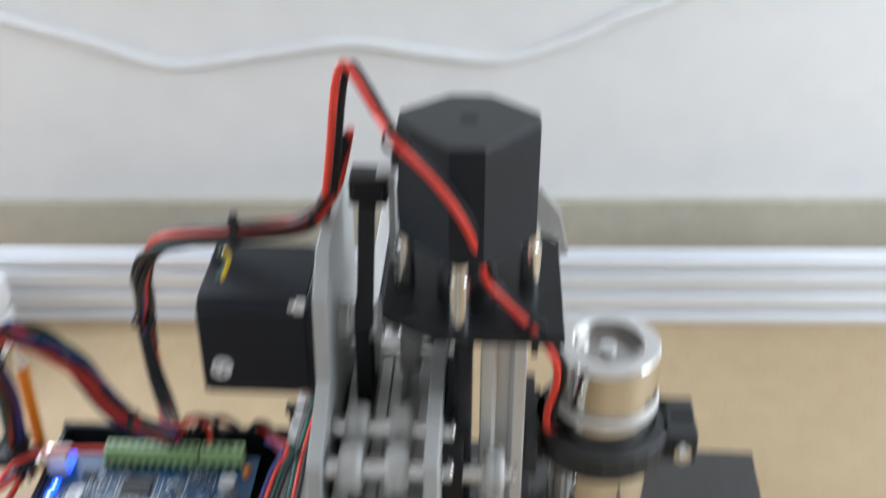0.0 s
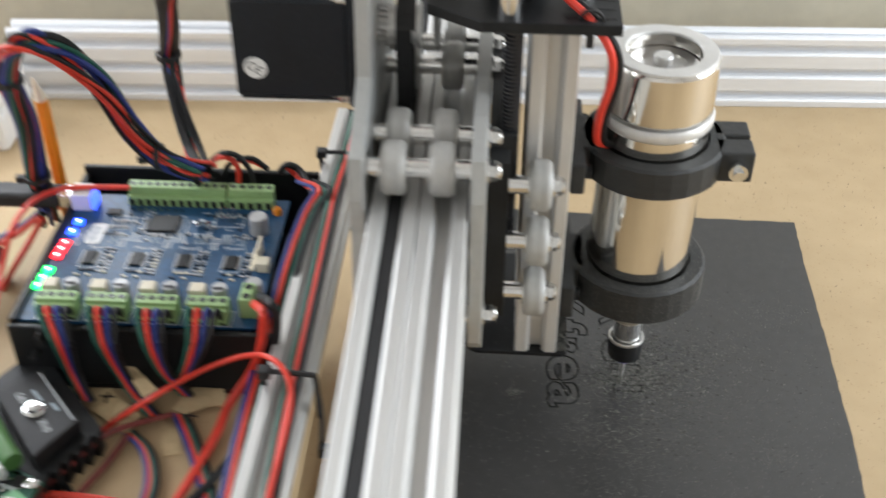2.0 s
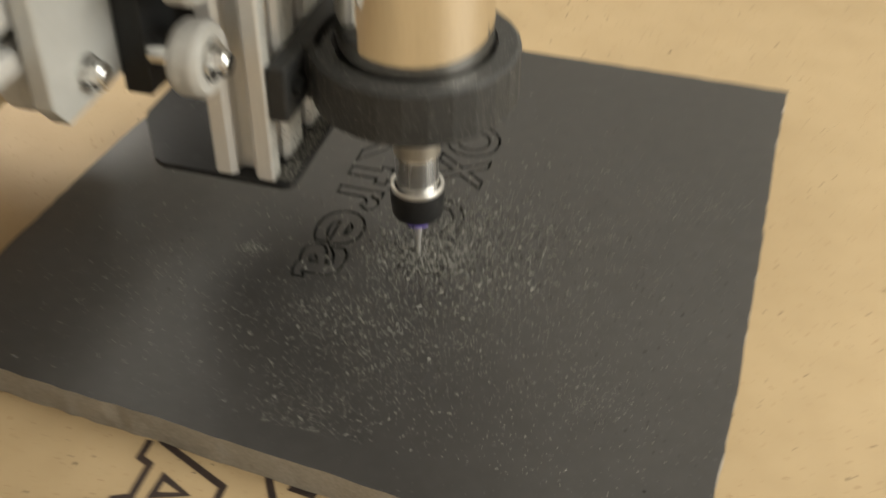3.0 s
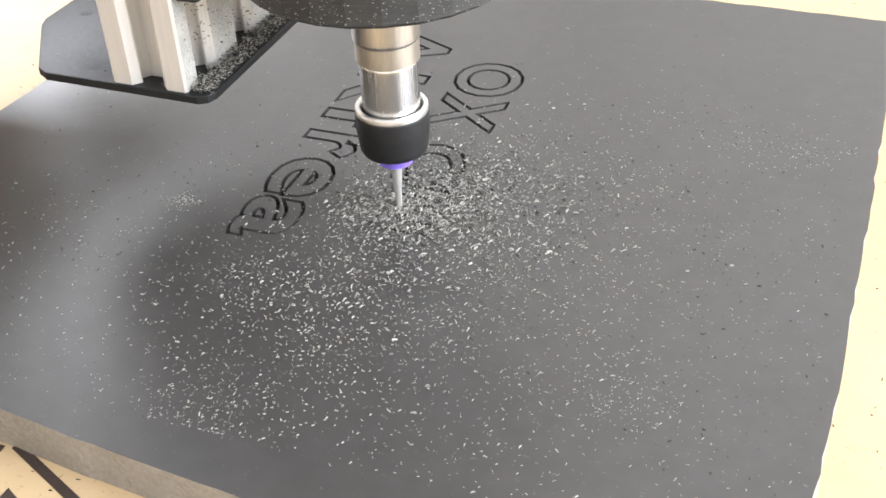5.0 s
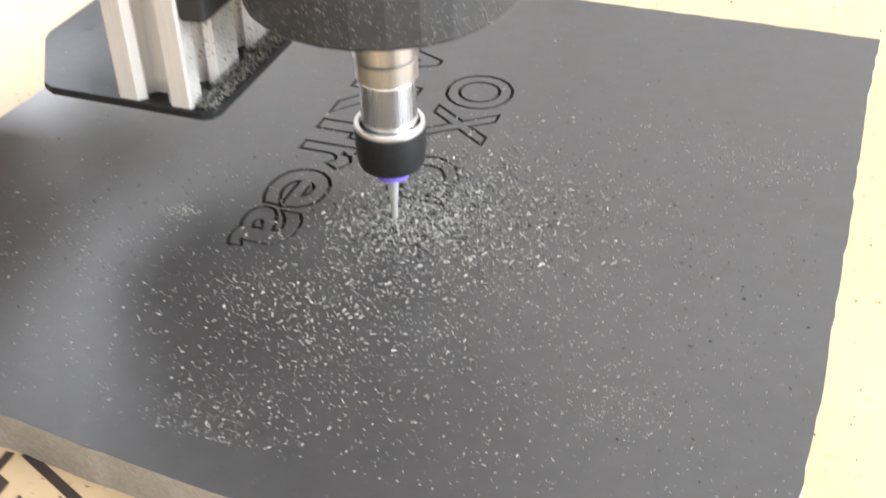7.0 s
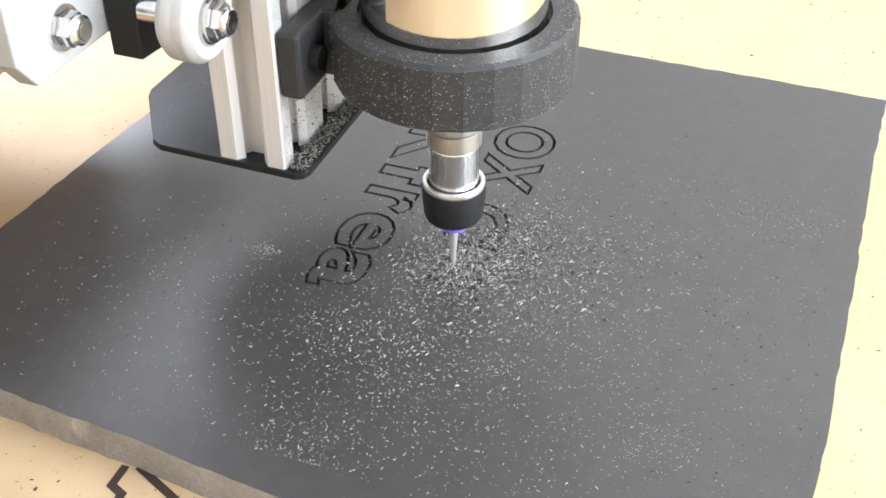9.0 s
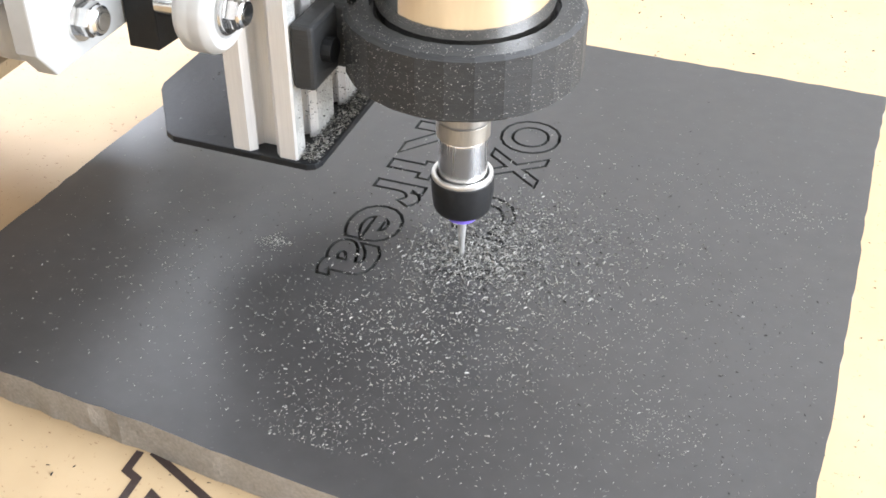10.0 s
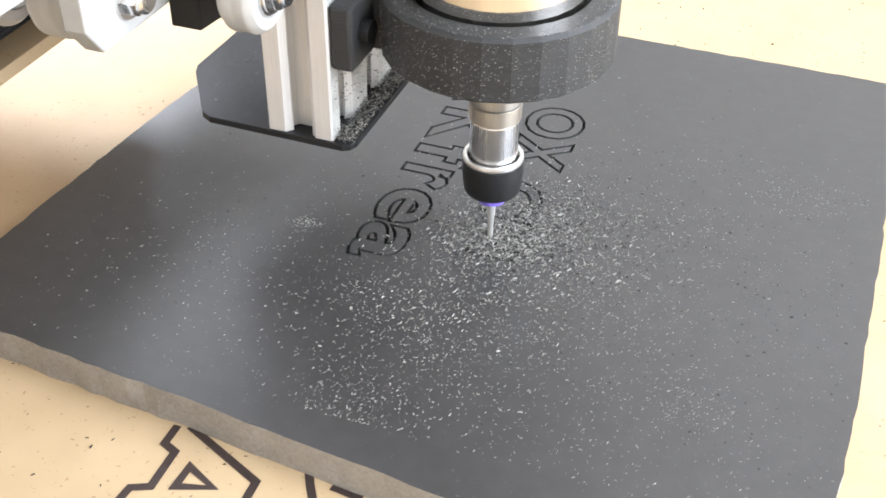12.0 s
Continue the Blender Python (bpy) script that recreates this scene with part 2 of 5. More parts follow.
def bundle(owner, points, colours, r=1.3, spread=3.0, seed=1, loose=0.6, name="wire"):
    """Wires that run side by side along one line, twisting a little."""
    rng = random.Random(seed)
    n = len(colours)
    for i, mat in enumerate(colours):
        a0, rad = rng.uniform(0, 6.28), spread * math.sqrt(rng.uniform(0.1, 1))
        pts = []
        for k, q in enumerate(points):
            a = a0 + k * 0.55
            pts.append(Vector(q) + Vector((rad * math.cos(a), rad * 0.8 * math.sin(a + 1), rad * math.sin(a))) + Vector([rng.uniform(-loose, loose) for _ in range(3)]))
        bm = bme()
        tube(bm, pts, r * rng.uniform(0.9, 1.1))
        part(name, bm, mat, owner, smooth=True)


def slot_outline(w, h):
    """Outline of a V-slot section, w by h in steps of one slot per 20."""
    pts = []
    u, s = 20.0, 1.0
    def side(n, f):
        for k in range(n):
            c = (k + 0.5) * u
            for along, deep in ((c - 4.7, 0), (c - 3.0, 1.7), (c - 3.0, 2.2), (c - 5.4, 2.2), (c - 2.8, 5.6), (c + 2.8, 5.6), (c + 5.4, 2.2), (c + 3.0, 2.2), (c + 3.0, 1.7), (c + 4.7, 0)):
                pts.append(f(along, deep))
    nx, ny = round(w / u), round(h / u)
    W, Hh = nx * u, ny * u
    pts.append((0.6, 0)), side(nx, lambda a, d: (a, d)), pts.append((W - 0.6, 0)), pts.append((W, 0.6))
    side(ny, lambda a, d: (W - d, a)), pts.append((W, Hh - 0.6)), pts.append((W - 0.6, Hh))
    side(nx, lambda a, d: (W - a, Hh - d)), pts.append((0.6, Hh)), pts.append((0, Hh - 0.6))
    side(ny, lambda a, d: (d, Hh - a)), pts.append((0, 0.6))
    return [(x * w / W, y * h / Hh) for x, y in pts]


def moved(outline, dx, dy):
    return [(x + dx, y + dy) for x, y in outline]


def nut_and_bolt(bm, at, axis="x", sign=1, r=4.6, length=6.0):
    """A lock nut with a bolt end, sitting on the point at and pointing along the axis."""
    s, n = sign, length
    lathe(bm, [(r * 1.3, -0.2 * s), (r * 1.3, 0.9 * s)], at, axis, 20)
    lathe(bm, [(r * 0.9, 0.9 * s), (r, 1.3 * s), (r, n * 0.62 * s), (r * 0.92, n * 0.72 * s)], at, axis, 6)
    lathe(bm, [(r * 0.84, n * 0.7 * s), (r * 0.84, n * 0.9 * s), (r * 0.7, n * s), (r * 0.55, n * s), (r * 0.55, n * 0.92 * s), (r * 0.5, n * 0.92 * s), (r * 0.5, n * 1.05 * s), (0.05, n * 1.05 * s)], at, axis, 18)

# ---- setting ----
def wall_y(x):
    return 388 + (x + 430) * 0.05


FLOOR = -12.0   # top of the fibre board; the black sheet's top is at 0


def setting(name, bm, mat, label, category, smooth=False):
    return tagged(part(name, bm, mat, None, "", smooth), label, category, "", "structure")


bm = bme()
prism(bm, [(-900, -900), (900, -900), (900, wall_y(900) - 1), (-900, wall_y(-900) - 1)], FLOOR - 18, FLOOR)
setting("table_top", bm, BOARD, "tan fibre board machine bed with fine dark specks", "machine bed")
bm = bme()
block(bm, -1700, 1800, -1900, 520, FLOOR - 760, FLOOR - 740)
setting("floor", bm, material("grey_floor", (0.35, 0.32, 0.28), 0.6, 0, 0.1, 3), "plain grey-brown room floor", "floor")
for k, (lx, ly) in enumerate(((-850, -850), (850, -850), (-850, 400), (850, 400))):
    bm = bme()
    block(bm, lx - 30, lx + 30, ly - 30, ly + 30, FLOOR - 740, FLOOR - 18, 2)
    setting("table_leg", bm, BOARD, "square wooden leg under the machine bed", "table leg")
bm = bme()
# the gap in this wall is added, out of view, for the fill lamp
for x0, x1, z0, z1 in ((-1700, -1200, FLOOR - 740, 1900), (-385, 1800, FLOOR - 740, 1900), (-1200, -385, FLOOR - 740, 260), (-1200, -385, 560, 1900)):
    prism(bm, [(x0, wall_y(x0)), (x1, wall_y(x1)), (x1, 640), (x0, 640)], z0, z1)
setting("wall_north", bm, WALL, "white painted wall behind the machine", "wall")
bm = bme()
block(bm, -1820, -1700, -1900, 520, FLOOR - 740, 300), block(bm, -1820, -1700, -1900, 520, 1350, 1900)
block(bm, -1820, -1700, -1900, -920, 300, 1350), block(bm, -1820, -1700, 320, 520, 300, 1350)
setting("wall_west", bm, WALL, "white painted side wall with a window opening", "wall")
bm = bme()
block(bm, 1150, 1270, -1900, 640, FLOOR - 740, 150), block(bm, 1150, 1270, -1900, 640, 1100, 1900)
block(bm, 1150, 1270, -1900, -520, 150, 1100), block(bm, 1150, 1270, 420, 640, 150, 1100)
setting("wall_east", bm, WALL, "white painted side wall with a window opening", "wall")
bm = bme()
block(bm, -1820, 1920, -2020, -1900, FLOOR - 740, 1900)
setting("wall_south", bm, WALL, "white painted wall", "wall")
bm = bme()
block(bm, -1820, 1920, -2020, 640, 1900, 2000)
setting("ceiling", bm, WALL, "plain white ceiling", "ceiling")

bm = bme()
prism(bm, [(-1690, wall_y(-1690) - 9), (1790, wall_y(1790) - 9), (1790, wall_y(1790) - 0.5), (-1690, wall_y(-1690) - 0.5)], FLOOR + 0.3, 56)
setting("baseboard", bm, material("beige_skirting", (0.52, 0.48, 0.38), 0.6, 0, 0.08, 6), "low beige skirting along the wall foot", "skirting")

# cable clipped along the wall
bm = bme()
tube(bm, [(x, wall_y(x) - 4, z) for x, z in [(-461, 229), (-438, 218), (-379, 200), (-316, 180), (-253, 187), (-176, 198), (-114, 190), (-52, 184), (0, 200), (39, 219), (77, 233), (126, 255), (186, 281)]], 4.2, 10, 8)
tagged(part("wall_cable", bm, WHITE, None, "", True), "white cable sagging along the painted wall", "cable")

# back rail of the machine frame, lying across behind everything
def extrusion(name, outline, lo, hi, axis, mat, owner=None):
    bm = bme()
    prism(bm, outline, lo, hi, axis)
    return part(name, bm, mat, owner)


rail = thing("frame_rail", "long silver slotted aluminium rail across the back", "aluminium rail", at=(-454, 302.5, FLOOR))
rail.rotation_euler = (0, 0, radians(2.3))
extrusion("profile", slot_outline(20, 60), 0, 1300, "x", ALU_X, rail)
bm = bme()
for k in range(3):
    lathe(bm, [(2.5, 0), (2.5, -1.4), (0.05, -1.4)], (-0.2, 10, 10 + 20 * k), "x", 12)
part("end_screw", bm, BLACK, rail)

# ---- the sheet being engraved ----
SX, SY = -5.0, 12.0
rng = random.Random(4)
corners = [(-148, -108), (-117, -110.2), (-86, -113), (-46, -116), (-19, -119), (-2, -120.3), (14, -122), (40, -125), (124, -136), (124, -99), (126.5, -63), (127.5, -14),
           (128.5, 30), (129, 90), (131, 144), (100, 144.5), (70, 145), (12, 145.5), (-60, 148), (-128, 150), (-133, 76), (-141, 5), (-145, -55)]
outline = []
for (ax, ay), (bx, by) in zip(corners, corners[1:] + corners[:1]):
    n = max(2, int(math.hypot(bx - ax, by - ay) / 5))
    for k in range(n):
        t = k / n
        outline.append((ax + (bx - ax) * t + rng.uniform(-0.35, 0.35) + SX, ay + (by - ay) * t + rng.uniform(-0.35, 0.35) + SY))
bm = bme()
a = [bm.verts.new((x, y, 0)) for x, y in outline]
mid = [bm.verts.new((x + rng.uniform(-0.25, 0.25), y + rng.uniform(-0.25, 0.25), -6)) for x, y in outline]
low = [bm.verts.new((x + rng.uniform(-0.25, 0.25), y + rng.uniform(-0.25, 0.25), FLOOR)) for x, y in outline]
for p0, p1 in ((a, mid), (mid, low)):
    for i in range(len(a)):
        j = (i + 1) % len(a)
        bm.faces.new((p0[i], p1[i], p1[j], p0[j])).material_index = 1
bm.faces.new(a), bm.faces.new(low[::-1])
slab = part("engraved_sheet", bm, [SLAB, SLABSIDE])
tagged(slab, "thick matt black sheet with engraved outline letters on the board", "sheet")


def glyph_loops(ch):
    """Outline loops of one letter of the built-in font, fitted to a unit square."""
    cu = bpy.data.curves.new("glyph", "FONT")
    cu.body, cu.offset, cu.resolution_u = ch, 0.028, 4
    ob = bpy.data.objects.new("glyph", cu)
    scene.collection.objects.link(ob)
    me = bpy.data.meshes.new_from_object(ob.evaluated_get(bpy.context.evaluated_depsgraph_get()))
    b = bmesh.new()
    b.from_mesh(me)
    bmesh.ops.remove_doubles(b, verts=b.verts, dist=1e-4)
    nxt = {}
    for e in b.edges:
        if len(e.link_faces) == 1:
            for u, v in ((e.verts[0], e.verts[1]), (e.verts[1], e.verts[0])):
                nxt.setdefault(u.index, []).append(v.index)
    b.verts.ensure_lookup_table()
    loops, seen = [], set()
    for s in nxt:
        if s in seen:
            continue
        loop, cur, prev = [], s, None
        while cur is not None and cur not in seen:
            seen.add(cur)
            loop.append((b.verts[cur].co.x, b.verts[cur].co.y))
            step = [q for q in nxt[cur] if q != prev and q not in seen]
            prev, cur = cur, (step[0] if step else None)
        loops.append(loop)
    xs, ys = [p[0] for l in loops for p in l], [p[1] for l in loops for p in l]
    b.free()
    bpy.data.objects.remove(ob), bpy.data.curves.remove(cu), bpy.data.meshes.remove(me)
    w, h = max(xs) - min(xs), max(ys) - min(ys)
    return [[((x - min(xs)) / w, (y - min(ys)) / h) for x, y in l] for l in loops]


# letter, foot and head across the sheet, start and end along it
LETTERS = [("A", -37, -14, 93.5, 68), ("K", -37.5, -14, 62, 38), ("f", -37.5, -12.5, 36, 22.5), ("r", -37.5, -19, 19.5, 6.5), ("e", -37.2, -19, 4, -16.7),
           ("a", -37, -19.5, -18, -37.8), ("O", -5.5, 16.8, 76.5, 54), ("X", -4.5, 16.5, 53, 32.5), ("C", -4.5, 16, 22, 1), ("N", 0.5, 16.5, -1.5, -23)]
tool = bme()
for ch, foot, head, y0, y1 in LETTERS:
    for loop in glyph_loops(ch):
        pts = [Vector((foot + v * (head - foot) + SX, y0 + u * (y1 - y0) + SY)) for u, v in loop]
        clean = [pts[0]]
        for p in pts[1:]:
            if (p - clean[-1]).length > 0.25:
                clean.append(p)
        n, rings = len(clean), []
        for i, p in enumerate(clean):
            d0, d1 = (p - clean[i - 1]).normalized(), (clean[(i + 1) % n] - p).normalized()
            nrm = Vector((-(d0.y + d1.y), d0.x + d1.x))
            nrm = nrm.normalized() if nrm.length > 1e-3 else Vector((-d0.y, d0.x))
            k = 0.62 / max(0.5, nrm.dot(Vector((-d0.y, d0.x))))
            q0, q1 = p + nrm * k, p - nrm * k
            rings.append([tool.verts.new(c) for c in ((q0.x, q0.y, 1), (q1.x, q1.y, 1), (q1.x * .9 + q0.x * .1, q1.y * .9 + q0.y * .1, -2.8), (q0.x * .9 + q1.x * .1, q0.y * .9 + q1.y * .1, -2.8))])
        for i in range(n):
            r0, r1 = rings[i], rings[(i + 1) % n]
            for k in range(4):
                tool.faces.new((r0[k], r0[(k + 1) % 4], r1[(k + 1) % 4], r1[k]))
bmesh.ops.recalc_face_normals(tool, faces=tool.faces)
cutter = part("cutter", tool, SLABSIDE)
mod = slab.modifiers.new("engrave", "BOOLEAN")
mod.operation, mod.solver, mod.object, mod.use_self = "DIFFERENCE", "EXACT", cutter, True
bpy.context.view_layer.update()
cut = bpy.data.meshes.new_from_object(slab.evaluated_get(bpy.context.evaluated_depsgraph_get()))
slab.modifiers.remove(mod)
slab.data = cut
cut.materials.append(GROOVE)
for q in cut.polygons:
    if -3.5 * MM < q.center.z < -0.05 * MM and abs(q.center.x + 0.015) < 0.045 and abs(q.center.y - 0.04) < 0.085:
        q.material_index = len(cut.materials) - 1
bpy.data.objects.remove(cutter)

# ---- marker drawing on the board ----
def stroke(bm, pts, w, z, closed=False):
    pts = [Vector(p[:2]) for p in pts]
    n = len(pts)
    L, R = [], []
    for i, p in enumerate(pts):
        d0 = (p - pts[i - 1]).normalized() if i or closed else None
        d1 = (pts[(i + 1) % n] - p).normalized() if i < n - 1 or closed else None
        d = ((d0 or d1) + (d1 or d0)).normalized()
        nn = Vector((-d.y, d.x))
        k = w / 2 / max(0.6, abs(nn.dot(Vector((-(d1 or d0).y, (d1 or d0).x)))))
        L.append(bm.verts.new((*(p + nn * k), z))), R.append(bm.verts.new((*(p - nn * k), z)))
    for i in range(n if closed else n - 1):
        j = (i + 1) % n
        bm.faces.new((L[i], L[j], R[j], R[i]))
    bmesh.ops.recalc_face_normals(bm, faces=bm.faces)


for pts, closed in (([(-59.7, -104.0), (-59.6, -111.4), (-55.2, -113.2), (-54.8, -126.6), (-59.9, -128.9), (-60.3, -133.0), (-60.9, -138.4)], False), ([(-48.5, -116.5), (-48.7, -124.3), (-38.9, -121.0)], True), ([(-56.2, -103.0), (-28.8, -115.0), (-28.5, -122.0)], False), ([(-16.9, -106.5), (-14.4, -111.0), (-10.7, -116.7)], False), ([(-8.8, -109.3), (0.6, -110.3)], False)):
    bm = bme()
    stroke(bm, pts, 2.5, FLOOR + 0.15, closed)
    tagged(part("marker_line", bm, INK), "thick dark marker line drawn on the tan board", "drawn line", "marker drawing")

# ---- gantry beam ----
beam = thing("gantry_beam", "double silver slotted aluminium beam running over the bed", "aluminium beam", at=(-108, -70, 112))
extrusion("profile", moved(slot_outline(20.8, 60), -21, 0), -420, 340, "y", ALU, beam)
extrusion("profile", moved(slot_outline(20.8, 60), 0.2, 0), -420, 340, "y", ALU, beam)
bm = bme()
block(bm, -13.6, -7.6, -420, 340, 57.2, 58.6)
part("belt", bm, RUBBER, beam, "black toothed drive belt in the slot")

# ---- carriage ----
bm = bme()
prism(bm, [(q[0] + 108, q[2] - 112) for q in [(-42, 288, 131), (-21, 288, 130), (-7, 288, 111), (1, 288, 75), (-40, 288, 74)]], 358, 364, "y", 0.6)
far = part("end_plate", bm, PLATE, beam, "satin silver end plate at the far end")
bm = bme()
q = (-12, 288, 88)
lathe(bm, [(0.05, 350), (3.2, 350), (3.4, 353), (5.4, 353), (5.4, 358), (0.05, 358)], (q[0] + 108, 0, q[2] - 112), "y", 16)
part("bolt", bm, STEEL, far, "", True)
car = thing("gantry_carriage", "silver two-plate carriage with milky wheels on the beam", "carriage", at=(-108, -15, 172))


def L(x, y, z):
    return (x + 108, y + 15, z - 172)


def plate_outline(y0, y1, z0, z1, c):
    return [(y0 + c, z0), (y1 - c, z0), (y1, z0 + c), (y1, z1 - c), (y0 + c, z1), (y0, z1 - c), (y0, z0 + c)]


def local(outline):
    return [(y + 15, z - 172) for y, z in outline]


left_plate = [(-79, 96), (55, 96), (62, 110), (62, 240), (50, 272), (-22, 272), (-40, 256), (-44, 214), (-62, 205), (-84, 198), (-86, 178), (-84, 160), (-86, 146), (-88, 104)]
right_plate = [(-80, 92), (50, 92), (58, 104), (58, 200), (-60, 206), (-84, 199), (-88, 180), (-86, 160), (-86, 100)]
bm = bme()
prism(bm, local(left_plate), -137.5 + 108, -131 + 108, "x", 0.6)
part("side_plate", bm, PLATE, car, "satin silver side plate")
bm = bme()
prism(bm, local(right_plate), -86 + 108, -79.5 + 108, "x", 0.6)
part("side_plate", bm, PLATE, car, "satin silver side plate")


def wheel_profile(w=10.5, r=12.0):
    return [(4.2, -w / 2 + 0.6), (7, -w / 2 + 0.6), (7.4, -w / 2), (r * 0.86, -w / 2), (r * 0.985, -w / 2 + 1.7), (r, -w / 2 + 2.4), (r, -0.5), (r * 0.99, 0), (r, 0.5), (r, w / 2 - 2.4), (r * 0.985, w / 2 - 1.7), (r * 0.86, w / 2), (7.4, w / 2), (7, w / 2 - 0.6), (4.2, w / 2 - 0.6)]


def wheel(x, y, z, owner=car):
    bm = bme()
    lathe(bm, [(r, h) for r, h in wheel_profile()], L(x, y, z) if owner is car else (x, y, z), "x", 40)
    w = part("wheel", bm, WHEEL, owner, "milky plastic V-groove wheel", True)
    bm = bme()
    c = L(x, y, z) if owner is car else (x, y, z)
    lathe(bm, [(2.6, -5.7), (6.6, -5.7), (6.6, 5.7), (2.6, 5.7)], c, "x", 24)
    part("bearing", bm, STEEL, w, "", True)
    return w


for y in (-71, -44, 20, 43):
    bm = bme()
    lathe(bm, [(2.5, -131), (4.6, -131), (4.6, -124.8), (4.0, -124.6), (4.0, -113.8), (4.6, -113.6), (4.6, -103.9), (4.0, -103.7), (4.0, -93), (4.6, -92.6), (4.6, -86), (2.5, -86)],
          (108, y + 15, 186 - 172), "x", 20)
    part("axle", bm, STEEL, car, "bright steel spacer axle", True)
    bm = bme()
    nut_and_bolt(bm, L(-79.5, y, 186))
    part("lock_nut", bm, STEEL, car, "", True)
    for x in (-119.2, -98.2):
        if y > 30 and x < -110:
            continue
        wheel(x, y, 186)
for y in (-67, 30):
    bm = bme()
    nut_and_bolt(bm, L(-79.5, y, 102), length=6.5)
    part("lock_nut", bm, STEEL, car, "", True)
    bm = bme()
    rod(bm, L(-131, y, 101), L(-86, y, 101), 4.4, 16)
    part("axle", bm, STEEL, car, "", True)
    for x in (-119.2, -98.2):
        wheel(x, y, 100)

# black spacer block and plate that carry the upright axis
bm = bme()
prism(bm, local([(-50, 86), (-40, 85), (60, 85), (60, 186), (-34, 186), (-50, 176)]), -79 + 108, -69.5 + 108, "x", 0.5)
part("axis_plate", bm, BLACK, car, "black anodised plate for the upright axis")
bm = bme()
block(bm, *[v + 108 for v in (-76, -66)], -44 + 15, -26 + 15, 160 - 172, 187 - 172, 1.2)
part("screw_nut_block", bm, BLACK, car, "black lead screw nut block")
for z in (162, 130, 99.2):
    w = wheel(-55, -45.6, z)
    bm = bme()
    lathe(bm, [(2.5, -69.5), (4.4, -69.5), (4.4, -60.6), (2.5, -60.6)], (108, -45.6 + 15, z - 172), "x", 20)
    part("axle", bm, STEEL, car, "", True)
    bm = bme()
    nut_and_bolt(bm, L(-49.3, -45.6, z), length=5.2)
    part("lock_nut", bm, STEEL, car, "", True)
    w = wheel(-55, 43, z)

# carriage motor with pulley
mot = thing("stepper_motor", "square black stepper motor with a round white sticker on the carriage", "motor", "stepper motors", at=(-165, -2.5, 219))
def motor_body(bm, half, lo, hi, axis, cut=5.5):
    h, c = half, cut
    o = [(-h + c, -h), (h - c, -h), (h - c, -h + 1.5), (h - 1.2, -h + c), (h, -h + c), (h, h - c), (h - 1.2, h - c), (h - c, h - 1.2), (h - c, h), (-h + c, h), (-h + c, h - 1.2), (-h + 1.2, h - c), (-h, h - c), (-h, -h + c), (-h + 1.2, -h + c), (-h + c, -h + 1.5)]
    prism(bm, o, lo, hi, axis, 0.7)
bm = bme()
motor_body(bm, 28.2, -28.5, 22, "x")
part("motor_body", bm, MOTOR, mot)
bm = bme()
block(bm, 22.2, 27.3, -28.2, 28.2, -28.2, 28.2, 1)
part("face_flange", bm, MOTOR, mot)
bm = bme()
lathe(bm, [(0.05, -28.6), (5.2, -28.6), (5.2, -29.0), (0.05, -29.0)], (-19, 0, -9), "y", 32)
stick = part("sticker", bm, WHITE, mot, "round white sticker with dark marks")
tip = Matrix.Rotation(radians(32), 4, "Y")
for s in (-1, 1):
    bm = bme()
    for k in range(6):
        q = [tip @ Vector((s * 1.9 + 0.5 + 1.9 * math.cos(a), 0, 2.0 * math.sin(a))) for a in (radians(75 + 35 * k), radians(75 + 35 * (k + 1)))]
        rod(bm, q[0] + Vector((-19, -29.1, -9)), q[1] + Vector((-19, -29.1, -9)), 0.27, 6)
    if s == 1:
        q = [tip @ Vector((x, 0, 0)) + Vector((-19, -29.1, -9)) for x in (0.6, 2.3)]
        rod(bm, q[0], q[1], 0.27, 6)
    part("mark", bm, BLK, stick)
for y, z in ((-23.5, -23.5), (-23.5, 23.5), (23.5, 23.5), (23.5, -23.5)):
    bm = bme()
    lathe(bm, [(4.3, 22), (4.3, 17.5), (3.0, 16.8), (2.4, 14), (0.05, 14)], (0, y, z), "x", 14)
    part("bolt", bm, STEEL, mot, "bright hexagon bolt", True)
bm = bme()
lathe(bm, [(3, 27.3), (7.5, 27.3), (7.5, 38), (10.6, 38), (10.6, 39.5), (8.8, 39.6), (8.8, 51), (10.6, 51.2), (10.6, 53), (3, 53)], (0, 0, 0), "x", 36)
pulley = part("pulley", bm, ALU, mot, "silver toothed pulley", True)
for k in range(20):
    bm = bme()
    block(bm, 28, 37.6, -0.75, 0.75, 7.4, 9.6, 0, Matrix.Rotation(radians(18 * k), 4, "X"))
    part("tooth", bm, ALU, pulley)
bm = bme()
block(bm, 42, 49, -9.9, -8.7, -46, 2)
for k in range(9):
    a0, a1 = math.pi - math.pi * k / 9, math.pi - math.pi * (k + 1) / 9
    q = [(9.9 * math.cos(v), 9.9 * math.sin(v)) for v in (a0, a1)]
    v0 = [bm.verts.new((x, y, z + 2)) for x in (42, 49) for y, z in q]
    bm.faces.new((v0[0], v0[1], v0[3], v0[2]))
block(bm, 42, 49, 8.7, 9.9, -46, 2)
part("belt_loop", bm, RUBBER, mot, "black belt looped over the pulley")
bm = bme()
prism(bm, [(-10.8, 2), (-9.2, 2), (23, 62), (21.4, 62)], 43, 51, "x")
part("belt_run", bm, RUBBER, mot)

bm = bme()
block(bm, 39, 57, 14, 30, 56, 70, 1.2), block(bm, 41, 55, 12, 16, 59, 67, 0.8)
part("belt_clip", bm, BLACK, mot, "black plastic belt clip")
bm = bme()
block(bm, 57.5, 60.5, 16, 28, -20, 66, 0.5), block(bm, 52, 60.5, 16, 28, 70.2, 72.5, 0.5), block(bm, 57.5, 60.5, 16, 28, 66, 70.2)
part("stay", bm, PLATE, mot, "slim silver stay")

